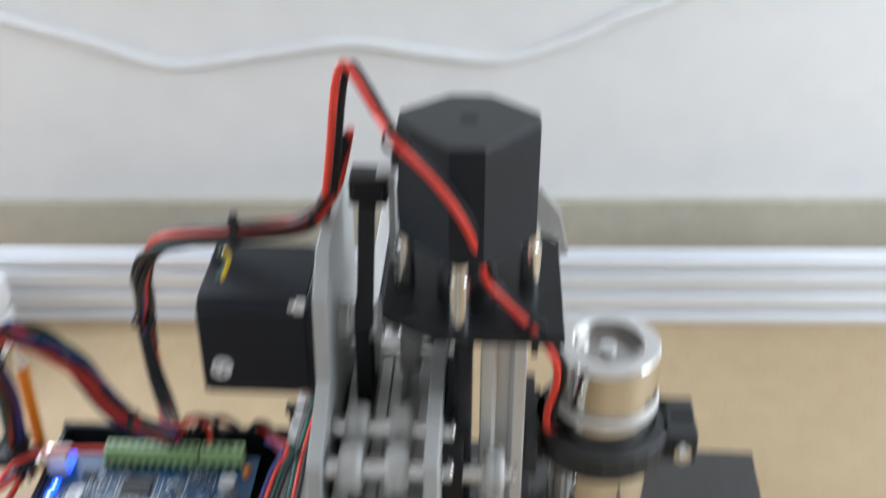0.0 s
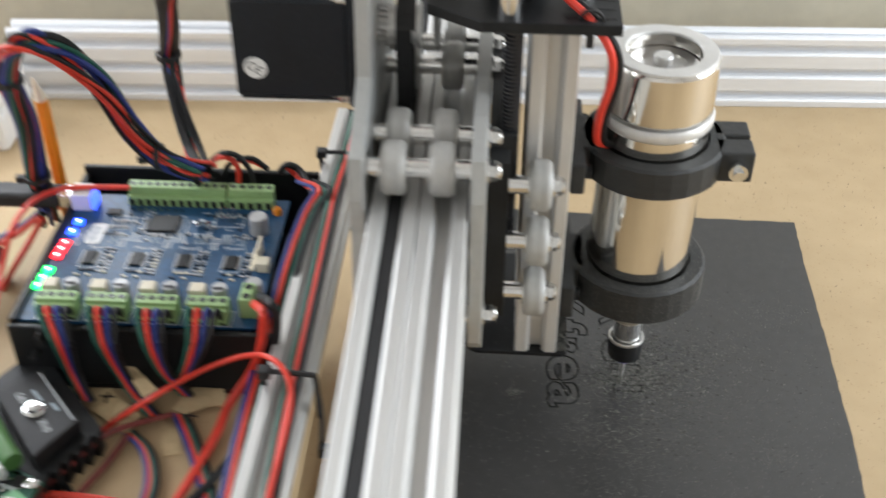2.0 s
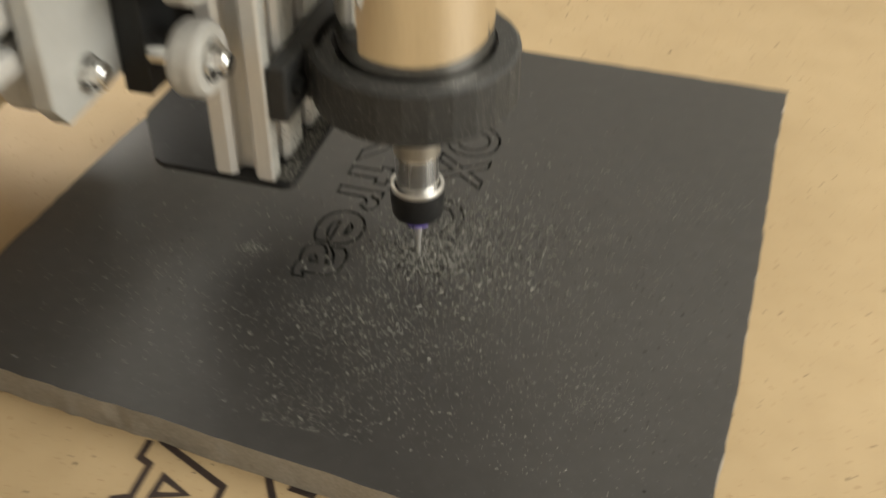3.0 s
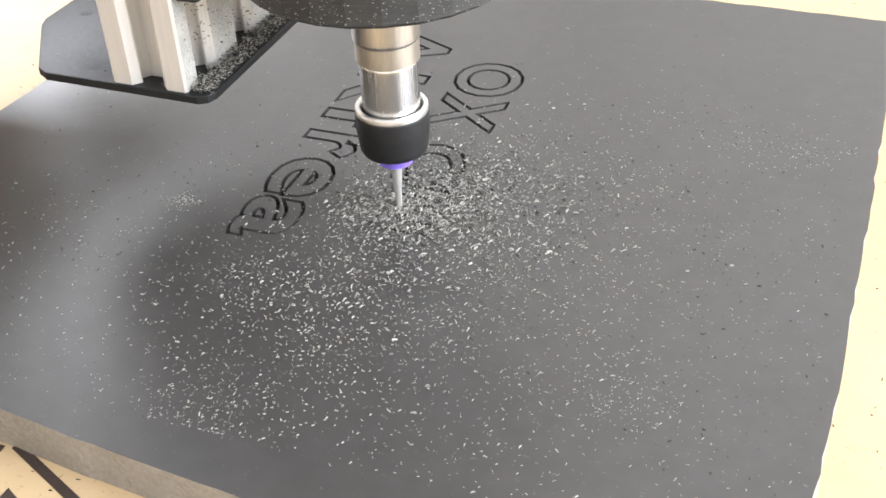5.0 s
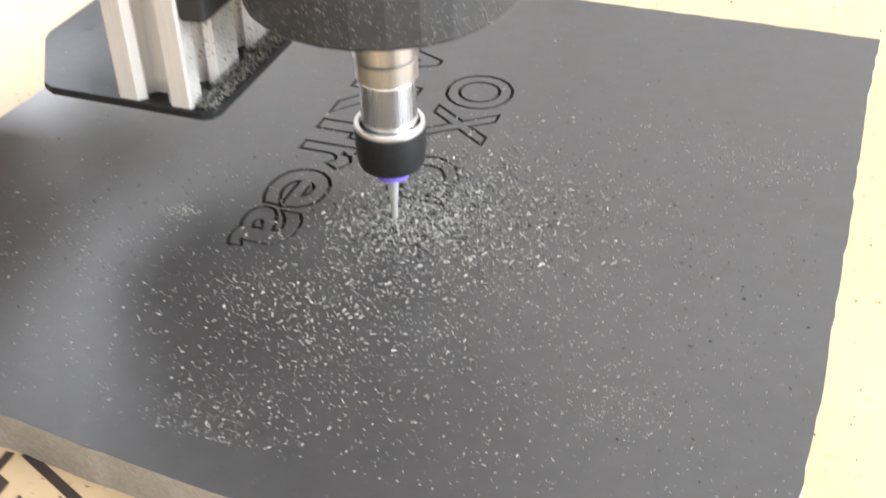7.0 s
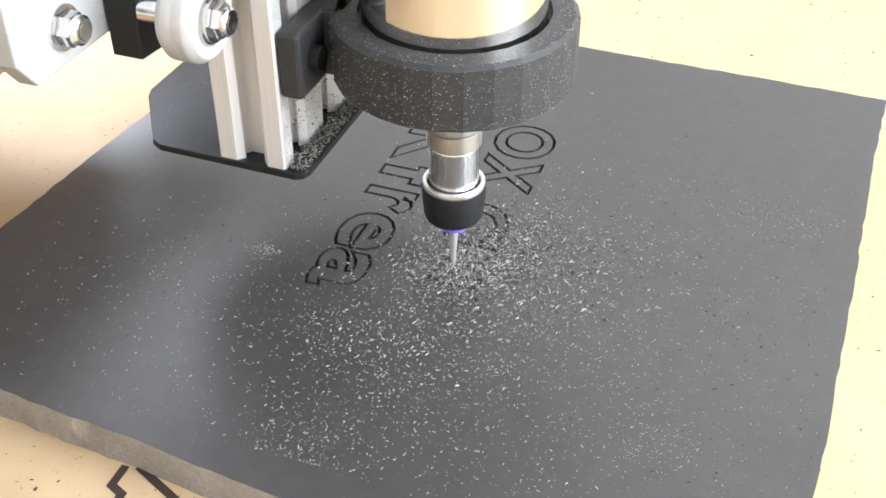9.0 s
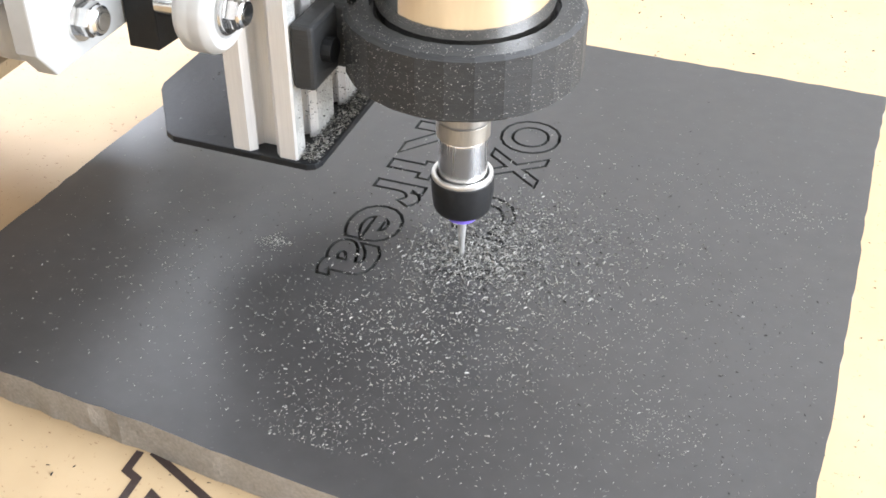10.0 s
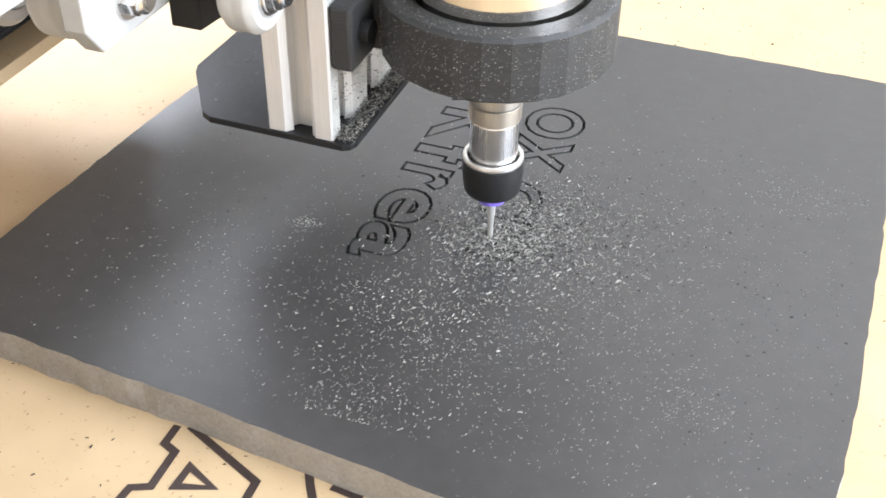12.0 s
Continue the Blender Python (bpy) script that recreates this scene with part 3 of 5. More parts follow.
# ---- upright axis ----
col = thing("upright_axis", "silver slotted upright column with dark end plates", "upright axis", at=(-51.5, 0, 46))
shaft = extrusion("profile", moved([(x, y) for x, y in slot_outline(21.5, 62)], -10.7, -31.5), 0, 190.4, "z", [ALU_Z, DUSTY], col)
for q in shaft.data.polygons:
    if q.normal.x > 0.9 and q.center.x > 0.0100:
        q.material_index = 1
bm = bme()
prism(bm, [(x + 51.5, y) for x, y in [(-86, -30), (-82.5, -32), (-37.5, -32.5), (-35.2, -31.2), (-34.2, -28.5), (-34.2, 44), (-40, 52), (-82, 52), (-98, 34), (-102, 24), (-102.5, -4), (-101, -8)]], -2.2, 0, "z", 0.3)
bottom = part("bottom_plate", bm, BLACK, col, "black plate under the column")
# flat dark discs on the plate stand for the shade inside the holes
for x, y in ((-93, 2), (-72, -26), (-80, 40)):
    bm = bme()
    lathe(bm, [(1.7, 0.02), (1.7, 0.06), (0.05, 0.06)], (x + 51.5, y, 0), "z", 16)
    part("screw_hole", bm, RUBBER, bottom)
bm = bme()
prism(bm, [(x + 51.5, y) for x, y in [(-108, -27), (-84, -43), (-25, -43), (-25, 38), (-40, 52), (-95, 52), (-108, 30)]], 190.5, 195.5, "z", 0.4)
top = part("top_plate", bm, BLACK, col, "black plate on top of the column")
# slots are dark bars laid on top, their inner shade put into the colour
for k in range(4):
    for j in range(2):
        bm = bme()
        x, y = -44 + 12 * j, -36 + 9 * k
        block(bm, x - 4.5 + 51.5, x + 4.5 + 51.5, y - 1.5, y + 1.5, 195.4, 195.75, 0)
        part("slot_hole", bm, RUBBER, top)
bm = bme()
LX = (-70, -37, 204)[0] + 51.5
rod(bm, (LX, -37, 78), (LX, -37, 190.4), 3.3, 16)
for k in range(54):
    z = 80 + k * 2.05
    lathe(bm, [(3.2, z), (4.3, z + 0.6), (4.3, z + 1.0), (3.2, z + 1.6)], (LX, -37, 0), "z", 16)
part("lead_screw", bm, THREAD, col, "dark threaded lead screw", True)

zm = thing("stepper_motor", "black stepper motor standing upright above the column", "motor", "stepper motors", at=(-69.5, -10, 274))
zm.rotation_euler = (0, 0, 0)
bm = bme()
prism(bm, [(-31, -1.5), (-31, 9), (-9, 27), (9, 27), (31, 9), (31, -1.5), (7.5, -27), (-7.5, -27)], 0, 56, "z", 0.8)
part("motor_body", bm, MOTOR, zm)
# thin top in a lighter colour than the body, standing for its reflection
bm = bme()
prism(bm, [(-30.4, -1.3), (-30.4, 8.7), (-8.8, 26.4), (8.8, 26.4), (30.4, 8.7), (30.4, -1.3), (7.3, -26.4), (-7.3, -26.4)], 56.05, 57.4, "z", 0.5)
end_plate = part("end_plate", bm, material("lightened_motor_top", (0.030, 0.033, 0.036), 0.42, 0.0, 0.2, 40, 0.2), zm, "dark grey end plate, colour raised for reflected light")
bm = bme()
lathe(bm, [(0.05, 57.42), (4.4, 57.42), (4.4, 57.5), (0.05, 57.5)], (0, 1, 0), "z", 24)
part("shaft_hole", bm, GROOVE, end_plate)
for x, y in ((-3, -24), (-29, 6), (29, 6), (3, 26)):
    bm = bme()
    lathe(bm, [(3, -32.4), (5.2, -32.4), (5.2, -8), (4.2, -8), (4.2, 0), (3, 0)], (x, y, 0), "z", 18)
    part("standoff", bm, STEEL, zm, "bright round standoff", True)
bm = bme()
lathe(bm, [(2, -32.4), (14, -32.4), (14, -20), (10, -14), (2, -14)], (0, 0, 0), "z", 24)
part("coupling", bm, BLACK, zm, "", True)

# ---- spindle ----
sp = thing("spindle", "polished steel router spindle held over the black sheet", "spindle", at=(0, 0, 0))
bm = bme()
lathe(bm, [(9, 71.5), (24, 71.5), (25.4, 72.2), (26, 73.5), (26, 173), (25.2, 174), (0.1, 174)], (0, 0, 0), "z", 64)
part("body", bm, CHROME, sp, "mirror-bright cylindrical body", True)
bm = bme()
lathe(bm, [(20, 174), (27, 174), (27.4, 175), (27.4, 178), (26.5, 179.5), (20, 179.5)], (0, 0, 0), "z", 64)
part("collar", bm, ALU_Z, sp, "dull silver collar ring", True)
bm = bme()
lathe(bm, [(20, 180.5), (25.4, 180.5), (26.2, 182), (26.2, 206), (25.4, 207.4), (17.5, 207.4), (17.5, 200.4), (0.1, 200.4)], (0, 0, 0), "z", 64)
cap = part("cap", bm, CHROME, sp, "bright end cap with a recessed centre", True)
bm = bme()
lathe(bm, [(17.6, 207.45), (25.3, 207.45), (25.3, 208.4), (24.8, 208.8), (18.2, 208.8), (17.6, 208.2)], (0, 0, 0), "z", 64, True)
part("top_ring", bm, ALU_Z, cap, "satin grey ring round the open top", True)
bm = bme()
lathe(bm, [(4.6, 200.5), (4.6, 205.4), (4.0, 206.2), (0.1, 206.2)], (0, 0, 0), "z", 28)
part("shaft_end", bm, ALU_Z, cap, "", True)
bm = bme()
lathe(bm, [(5.2, 200.5), (16.9, 200.5), (16.9, 201.6), (12, 201.2), (8.2, 202.0), (5.2, 202.0)], (0, 0, 0), "z", 40)
part("bearing_cover", bm, material("dark_brushed_metal", (0.42, 0.41, 0.40), 0.32, 0.9, 0.1, 20), cap, "dull grey bearing cover", True)
WORN = material("worn_steel", (0.66, 0.63, 0.58), 0.30, 1.0, 0.12, 30, 0.1, (30, 30, 1))
bm = bme()
lathe(bm, [(5, 52.0), (8.5, 52.0), (8.75, 52.4), (8.75, 71.4), (5, 71.4)], (0, 0, 0), "z", 40)
part("shaft", bm, WORN, sp, "worn steel shaft", True)
bm = bme()
lathe(bm, [(5, 46.0), (8.0, 46.0), (8.35, 46.3), (8.35, 51.6), (8.0, 51.9), (5, 51.9)], (0, 0, 0), "z", 40)
part("shaft_band", bm, material("dull_steel_band", (0.60, 0.56, 0.49), 0.42, 1.0, 0.12, 30, 0.1, (30, 30, 1)), sp, "duller steel band", True)
bm = bme()
lathe(bm, [(5, 30.0), (7.7, 30.0), (7.7, 45.6), (7.5, 45.9), (5, 45.9)], (0, 0, 0), "z", 40)
part("shaft_neck", bm, material("bright_turned_steel", (0.78, 0.77, 0.75), 0.26, 1.0, 0.08, 30, 0.1, (30, 30, 1)), sp, "bright turned steel neck", True)
bm = bme()
lathe(bm, [(8.3, 31.0), (9.75, 31.0), (9.75, 32.2), (9.5, 32.6), (8.6, 32.6), (8.3, 32.2)], (0, 0, 0), "z", 48, True)
part("nut_ring", bm, material("satin_steel_ring", (0.72, 0.72, 0.71), 0.36, 1.0, 0.08, 40), sp, "bright rim of the collet nut", True)
bm = bme()
lathe(bm, [(4.5, 18.6), (7.9, 18.6), (8.8, 19.1), (9.3, 20.2), (9.9, 26.5), (9.9, 30.6), (9.75, 31.0), (5, 31.0)], (0, 0, 0), "z", 48)
part("collet_nut", bm, material("blackened_steel", (0.02, 0.02, 0.02), 0.5, 0.3, 0.2, 60), sp, "blackened steel collet nut", True)
bm = bme()
lathe(bm, [(1, 14.4), (3.6, 14.4), (4.8, 15.0), (5.3, 18.6), (1, 18.6)], (0, 0, 0), "z", 24)
part("depth_ring", bm, PURPLE, sp, "small violet ring on the cutter", True)
bm = bme()
lathe(bm, [(0.05, -1.2), (0.8, -1.2), (0.95, 4), (1.35, 9), (1.5, 12), (1.5, 16.4), (0.05, 16.4)], (0, 0, 0), "z", 16)
part("cutter_bit", bm, BIT, sp, "slim pale cutting bit", True)


def ring_clamp(z0, z1, label, ears):
    cl = thing("spindle_clamp", label, "clamp", "spindle clamps", at=(0, 0, z0))
    h = z1 - z0
    bm = bme()
    lathe(bm, [(26.3, 0), (33.6, 0), (35, 1.2), (35, h - 1.2), (33.6, h), (27.4, h), (27.4, h - 2.5), (26.3, h - 2.5)], (0, 0, 0), "z", 27, True)
    part("ring", bm, PRINT, cl)
    bm = bme()
    block(bm, -40.4, -33.5, -31, 31, 0, h, 1.2)
    block(bm, -36, -27.5, -15, 15, 0, h, 1.2)
    part("mount_block", bm, PRINT, cl)
    for y in (-23, 23):
        bm = bme()
        lathe(bm, [(0.05, -1), (3.6, -1), (3.6, 3), (0.05, 3)], (-33.5, y, h / 2), "x", 16)
        part("screw", bm, BLACK, cl)
    if ears:
        bm = bme()
        block(bm, 29, 47, -16, -2.5, 0, h, 1.2), block(bm, 29, 47, 0.5, 14, 0, h, 1.2)
        part("ear", bm, PRINT, cl)
        bm = bme()
        lathe(bm, [(0.05, -23.5), (2.6, -23.5), (2.8, -21), (4.6, -21), (4.6, -16), (0.05, -16)], (39, 0, h / 2), "y", 14)
        part("bolt", bm, STEEL, cl, "", True)
    return cl


ring_clamp(147, 163.5, "black printed clamp with a bolted ear round the spindle", True)
ring_clamp(70, 90, "dusty black printed ring round the lower spindle", False)

# ---- electronics shelf beside the beam ----
SHELF = 44.0
shelf = thing("electronics_shelf", "tan fibre board shelf carrying the control electronics", "shelf", at=(-245, -90, SHELF))
bm = bme()
block(bm, -105, 82, -260, 152, -5, 0, 0.4)
part("shelf_board", bm, BOARD, shelf)
for y in (-220, 110):
    bm = bme()
    block(bm, -100, -40, y - 12, y + 12, FLOOR - SHELF, -5.1, 1)
    part("support_block", bm, BOARD, shelf)
side = thing("shelf_rail", "silver slotted aluminium rail with wires laid in its slot", "aluminium rail", at=(-165, 140, SHELF))
side.rotation_euler = (0, 0, radians(-1.0))
extrusion("profile", moved(slot_outline(20, 20), -10, 23), -560, 0, "y", ALU, side)
for y in (-480, -290, -60):
    bm = bme()
    block(bm, -8, 6, y - 9, y + 9, 0.1, 22.9, 1)
    part("bracket", bm, BLACK, side, "black bracket under the rail")
bm = bme()
block(bm, -9.5, 9.5, 0, 1.2, 24, 42, 0.5)
part("end_cap", bm, BLACK, side, "thin dark end cap")

tray = thing("controller_tray", "black open plastic tray holding the control board", "tray", at=(-244, 0, SHELF))
bm = bme()
block(bm, -68, 68, -70, 65, 0.1, 3, 0.8)
part("tray_floor", bm, BLACK, tray)
for x0, x1, y0, y1, h in ((-68, 68, -70, -66.5, 40), (-68, 68, 61.5, 65, 46), (-68, -64.5, -66.4, 61.4, 42), (64.5, 68, -66.4, 61.4, 40)):
    bm = bme()
    block(bm, x0, x1, y0, y1, 3.1, h, 0.8)
    part("tray_wall", bm, BLACK, tray)

CAN = material("dull_can", (0.42, 0.42, 0.42), 0.45, 0.4, 0.08, 40)
PALEINK = material("grey_marker", (0.28, 0.34, 0.38), 0.6, 0.0, 0.2, 60)
board = thing("control_board", "blue motion control circuit board with glowing indicator lights", "circuit board", at=(-248, -10, 82))
bm = bme()
block(bm, -61.5, 58, -54, 54, 0, 1.7, 0.2)
part("board_base", bm, PCB, board)
for x, y in ((-50, -46), (50, -46), (-50, 46), (50, 46)):
    bm = bme()
    lathe(bm, [(2, -35), (3.4, -35), (3.4, 0), (2, 0)], (x, y, 0), "z", 14)
    part("standoff", bm, STEEL, board)


def on_board(p):
    return (p[0] + 248, p[1] + 10, 1.7)


def terminal(x0, x1, y0, y1, poles, back=False):
    bm = bme()
    block(bm, x0, x1, y0 + 2.5, y1, 1.7, 12.6, 0.5)
    block(bm, x0, x1, y0, y0 + 2.6, 1.7, 8.0 if back else 11.0, 0.4)
    t = part("terminal_block", bm, TERM, board, "green screw terminal block")
    w = (x1 - x0) / poles
    for k in range(poles):
        # wells and ports are dark flat pieces, painted in for the shaded openings
        bm = bme()
        c = x0 + w * (k + 0.5)
        lathe(bm, [(1.7, 12.5), (1.7, 12.72), (0.05, 12.72)], (c, (y0 + y1) / 2 + 1.5, 0), "z", 12)
        part("screw_well", bm, CHIP, t)
        bm = bme()
        lathe(bm, [(1.15, 12.7), (1.15, 12.9), (0.05, 12.9)], (c, (y0 + y1) / 2 + 1.5, 0), "z", 12)
        part("screw", bm, THREAD, t)
        bm = bme()
        block(bm, c - 1.3, c + 1.3, y0 - 0.15, y0 + 0.2, 2.2, 6.2 if back else 3.6)
        part("wire_port", bm, CHIP, t)
    bm = bme()
    for k in range(poles):
        c = x0 + w * (k + 1)
        block(bm, c - 0.2, c + 0.2, y0 + 2.2, y1 - 1, 12.4, 12.85)
    part("divider", bm, TERM, t)


terminal(-31, 24, 44, 54, 12, True)
terminal(25, 50, 44, 54, 5, True)
for k in range(4):
    x0 = -51 + 25 * k
    terminal(x0, x0 + 20, -53, -43, 4)
    bm = bme()
    block(bm, x0 - 2.6, x0 + 5.4, -36.5, -29.5, 1.7, 9.5, 0.5)
    part("connector", bm, CREAM, board, "cream plastic connector")
    bm = bme()
    lathe(bm, [(0.1, 1.7), (4, 1.7), (4, 9.6), (3.6, 10), (0.1, 10)], (x0 + 12.5, -33, 0), "z", 20)
    can = part("capacitor", bm, CAN, board, "small silver can capacitor", True)
    bm = bme()
    block(bm, x0 + 9.7, x0 + 15.3, -35.6, -33.4, 10.02, 10.1)
    part("stripe", bm, CHIP, can)
    bm = bme()
    block(bm, x0 + 9.2, x0 + 15.0, -9.5, 1.0, 1.75, 3.1, 0.3)
    part("driver_chip", bm, CHIP, board, "black driver chip")
    bm = bme()
    for j in range(9):
        block(bm, x0 + 7.8, x0 + 9.2, -9.3 + j * 1.2, -8.8 + j * 1.2, 1.75, 2.2)
        block(bm, x0 + 15.0, x0 + 16.4, -9.3 + j * 1.2, -8.8 + j * 1.2, 1.75, 2.2)
    part("pin_row", bm, CAN, board)
bm = bme()
block(bm, -15, 1, 20, 34, 1.75, 3.4, 0.3)
part("main_chip", bm, CHIP, board, "large square black chip")
bm = bme()
for j in range(15):
    for a0, a1 in ((-17.4, -16), (0, 1.4)):
        block(bm, a0, a1, 19.4 + j * 0.9, 19.8 + j * 0.9, 1.75, 2.3)
    for b0, b1 in ((17.6, 19), (33, 34.4)):
        block(bm, -15.3 + j * 1.03, -14.9 + j * 1.03, b0, b1, 1.75, 2.3)
part("pin_row", bm, CAN, board)
bm = bme()
lathe(bm, [(0.1, 1.7), (5, 1.7), (5, 12), (4.5, 12.6), (0.1, 12.6)], (46, 24, 0), "z", 24)
part("capacitor", bm, CAN, board, "silver can capacitor", True)
bm = bme()
lathe(bm, [(0.1, 1.7), (4.2, 1.7), (4.2, 11), (3.8, 11.6), (0.1, 11.6)], (53.5, -30, 0), "z", 24)
part("capacitor", bm, CAN, board, "silver can capacitor", True)
bm = bme()
block(bm, 50.5, 57, -11, -4, 1.7, 7.5, 0.5), block(bm, 49.6, 51, -4, 9, 1.7, 11, 0.3), block(bm, 46.5, 49, -10, 8, 1.7, 3.2, 0.3)
part("header_plug", bm, CREAM, board, "cream pin header plug")
bm = bme()
block(bm, 49.0, 55.5, -47, -33, 1.7, 13.5, 0.6), block(bm, 55.5, 57.8, -47, -33, 1.7, 7.5, 0.4)
pwr = part("power_terminal", bm, TERM, board, "tall green power terminal")
# dark discs again painted in for the shade of the screw openings
for y in (-43.5, -36.5):
    bm = bme()
    lathe(bm, [(2.0, 13.5), (2.0, 13.7), (0.05, 13.7)], (52.5, y, 0), "z", 14)
    part("screw_well", bm, CHIP, pwr)
bm = bme()
lathe(bm, [(0.1, 1.7), (2.4, 1.8), (2.6, 4), (1.6, 6), (0.1, 6.4)], (53, 41, 0), "z", 16)
part("ceramic_capacitor", bm, ORANGE, board, "small orange ceramic capacitor", True)
bm = bme()
block(bm, -61, -50, 37, 49, 1.7, 12.5, 0.6)
part("usb_socket", bm, WHITE, board, "pale metal data socket")
for x, y, h in ((12, 26, 3.2), (17, 26, 3.2)):
    bm = bme()
    lathe(bm, [(0.1, 1.7), (2.1, 1.7), (2.1, 1.7 + h), (0.1, 1.8 + h)], (x, y, 0), "z", 14)
    part("crystal", bm, STEEL, board, "", True)
bm = bme()
prism(bm, [(-46.2, 9.5), (-45, 8.2), (-39.5, 8.2), (-38, 9.5), (-36.8, 24.8), (-38, 26), (-44, 26), (-45.4, 24.6)], 1.75, 2.0)
lbl = part("barcode_label", bm, WHITE, board, "small white bar code label")
bm = bme()
for k in range(9):
    block(bm, -44.8, -40.2, 10 + k * 1.5, 10.5 + k * 1.5 + 0.2 * (k % 3), 2.02, 2.06)
part("bars", bm, PALEINK, lbl)
rng = random.Random(12)


def smd(x, y, w, h, mat):
    bm = bme()
    block(bm, x - w / 2, x + w / 2, y - h / 2, y + h / 2, 1.75, 2.5)
    part("surface_component", bm, mat, board)


for k in range(4):
    x0 = -51 + 25 * k
    for j in range(8):
        smd(x0 + 19.6, -15 + j * 2.7, 1.9, 1.1, rng.choice((CHIP, CAN, CAN)))
        smd(x0 + 22.6, -15 + j * 2.7 + rng.uniform(-0.4, 0.4), 1.9, 1.1, rng.choice((CHIP, CAN, CREAM)))
    for dx, dy in ((10, -14), (13, -14), (16, -14), (9, -18), (15, -18)):
        smd(x0 + dx, dy, 2.2, 1.2, rng.choice((CHIP, CREAM)))
    for j in range(5):
        smd(x0 + 14 + j * 2.2, 17.5, 1.0, 1.9, rng.choice((CHIP, SILK, CAN)))
for k in range(8):
    smd(-34 + 2.4 * (k % 4), 24 + 5 * (k // 4), 1.2, 2.0, rng.choice((CHIP, CAN, CAN)))
    smd(20 + 3.1 * k, 38, 1.2, 2.0, rng.choice((CHIP, CAN)))
    smd(-28 + 4.0 * k, 40, 1.0, 2.2, STEEL)
for k in range(34):
    smd(rng.uniform(-38, 42), rng.uniform(9, 39), *rng.choice(((2.0, 1.1), (1.1, 2.0), (1.6, 0.9))), rng.choice((CHIP, CAN, CAN)))
bm = bme()
for k in range(3):
    block(bm, 23 + k * 3.4, 24 + k * 3.4, 33, 34, 1.7, 10), block(bm, 22.5 + k * 3.4, 24.5 + k * 3.4, 32.5, 34.5, 1.7, 4)
part("pin_header", bm, STEEL, board, "short row of bare pins")
bm = bme()
block(bm, -41, -33, 34, 39, 1.75, 3.2, 0.3)
part("small_chip", bm, CHIP, board)
bm = bme()
def loop(x0, x1, y0, y1):
    for a, b, c, d in ((x0, x1, y0, y0 + 0.4), (x0, x1, y1 - 0.4, y1), (x0, x0 + 0.4, y0 + 0.4, y1 - 0.4), (x1 - 0.4, x1, y0 + 0.4, y1 - 0.4)):
        block(bm, a, b, c, d, 1.72, 1.78)
for k in range(4):
    x0 = -51 + 25 * k
    loop(x0 - 0.8, x0 + 21.4, -53.6, -41.8)
    loop(x0 + 7.2, x0 + 17.0, -11.5, 2.4)
    for j in range(8):
        block(bm, x0 + 18.2, x0 + 20.8, -13.8 + j * 2.7, -13.4 + j * 2.7, 1.72, 1.78)
        block(bm, x0 + 21.4, x0 + 24.2, -13.8 + j * 2.7, -13.4 + j * 2.7, 1.72, 1.78)
    loop(x0 - 2, x0 + 2, 7, 17)
    for j in range(6):
        block(bm, x0 - 1.4, x0 + 1.4, 8.2 + j * 1.5, 8.6 + j * 1.5, 1.72, 1.78)
        block(bm, x0 + 3.0, x0 + 10 - j * 0.6, 12.0 + j * 1.4, 12.5 + j * 1.4, 1.72, 1.78)
loop(-19, 3, 16, 36), loop(6, 20, 20, 32), loop(20, 36, 27, 37), loop(-36, -24, 22, 34)
for k in range(34):
    x, y, w = rng.uniform(-40, 44), rng.uniform(8, 40), rng.uniform(1.5, 5)
    block(bm, x, x + w, y, y + 0.4, 1.72, 1.78)
block(bm, 12, 40, 12, 12.3, 1.72, 1.78), block(bm, 12, 40, 16.5, 16.8, 1.72, 1.78), block(bm, -35, -20, 16, 16.3, 1.72, 1.78)
silk = part("silk_print", bm, SILK, board, "white printed outlines")
silk["kind"] = "stuff"


def words(text, x, y, z, size, owner, mat, turn=0, name="print"):
    cu = bpy.data.curves.new("print", "FONT")
    cu.body, cu.size = text, size * MM
    ob = bpy.data.objects.new("print", cu)
    scene.collection.objects.link(ob)
    me = bpy.data.meshes.new_from_object(ob.evaluated_get(bpy.context.evaluated_depsgraph_get()))
    bpy.data.objects.remove(ob)
    me.materials.append(mat)
    o = new(name, me)
    o.parent = owner
    o.location = (x * MM, y * MM, z * MM)
    o.rotation_euler = (0, 0, radians(turn))
    return o


for k, text in enumerate(("Motor4", "Motor3", "Motor2", "Motor1")):
    words(text, -42 + 24 * k, 4.2 + k, 1.8, 3.8, board, SILK)
for text, x in (("X", -33), ("YL", -12), ("YR", 12), ("Z", 37)):
    words(text, x, 10.5, 1.82, 6.2, board, PALEINK, 4)
LED = [("blue", (0.01, 0.06, 1.0), ((-53.8, 26), (-54.7, 17))), ("red", (1.0, 0.02, 0.03), ((-55.3, 7), (-55.8, 1.5), (-56.4, -4))), ("green", (0.0, 1.0, 0.16), ((-57.0, -16), (-57.6, -22.5), (-58.2, -29)))]
for nm, colour, spots in LED:
    glow = glowing("glowing_" + nm + "_diode", colour, 9 if nm == "blue" else 5)
    core = glowing("bright_" + nm + "_core", tuple(0.35 + 0.65 * v for v in colour), 16)
    for x, y in spots:
        # blocks are built wider than the diodes, so their shape includes the halo
        bm = bme()
        block(bm, x - 2.5, x + 2.5, y - 2.6, y + 2.6, 1.75, 3.4, 0.7)
        lamp = part("glow_block", bm, glow, board, "glowing " + nm + " indicator light")
        bm = bme()
        block(bm, x - 0.9, x + 0.9, y - 0.7, y + 0.7, 3.42, 3.9, 0.3)
        part("diode_core", bm, core, lamp)
# no lamp: a glowing block put in for blue light on the socket's side
bm = bme()
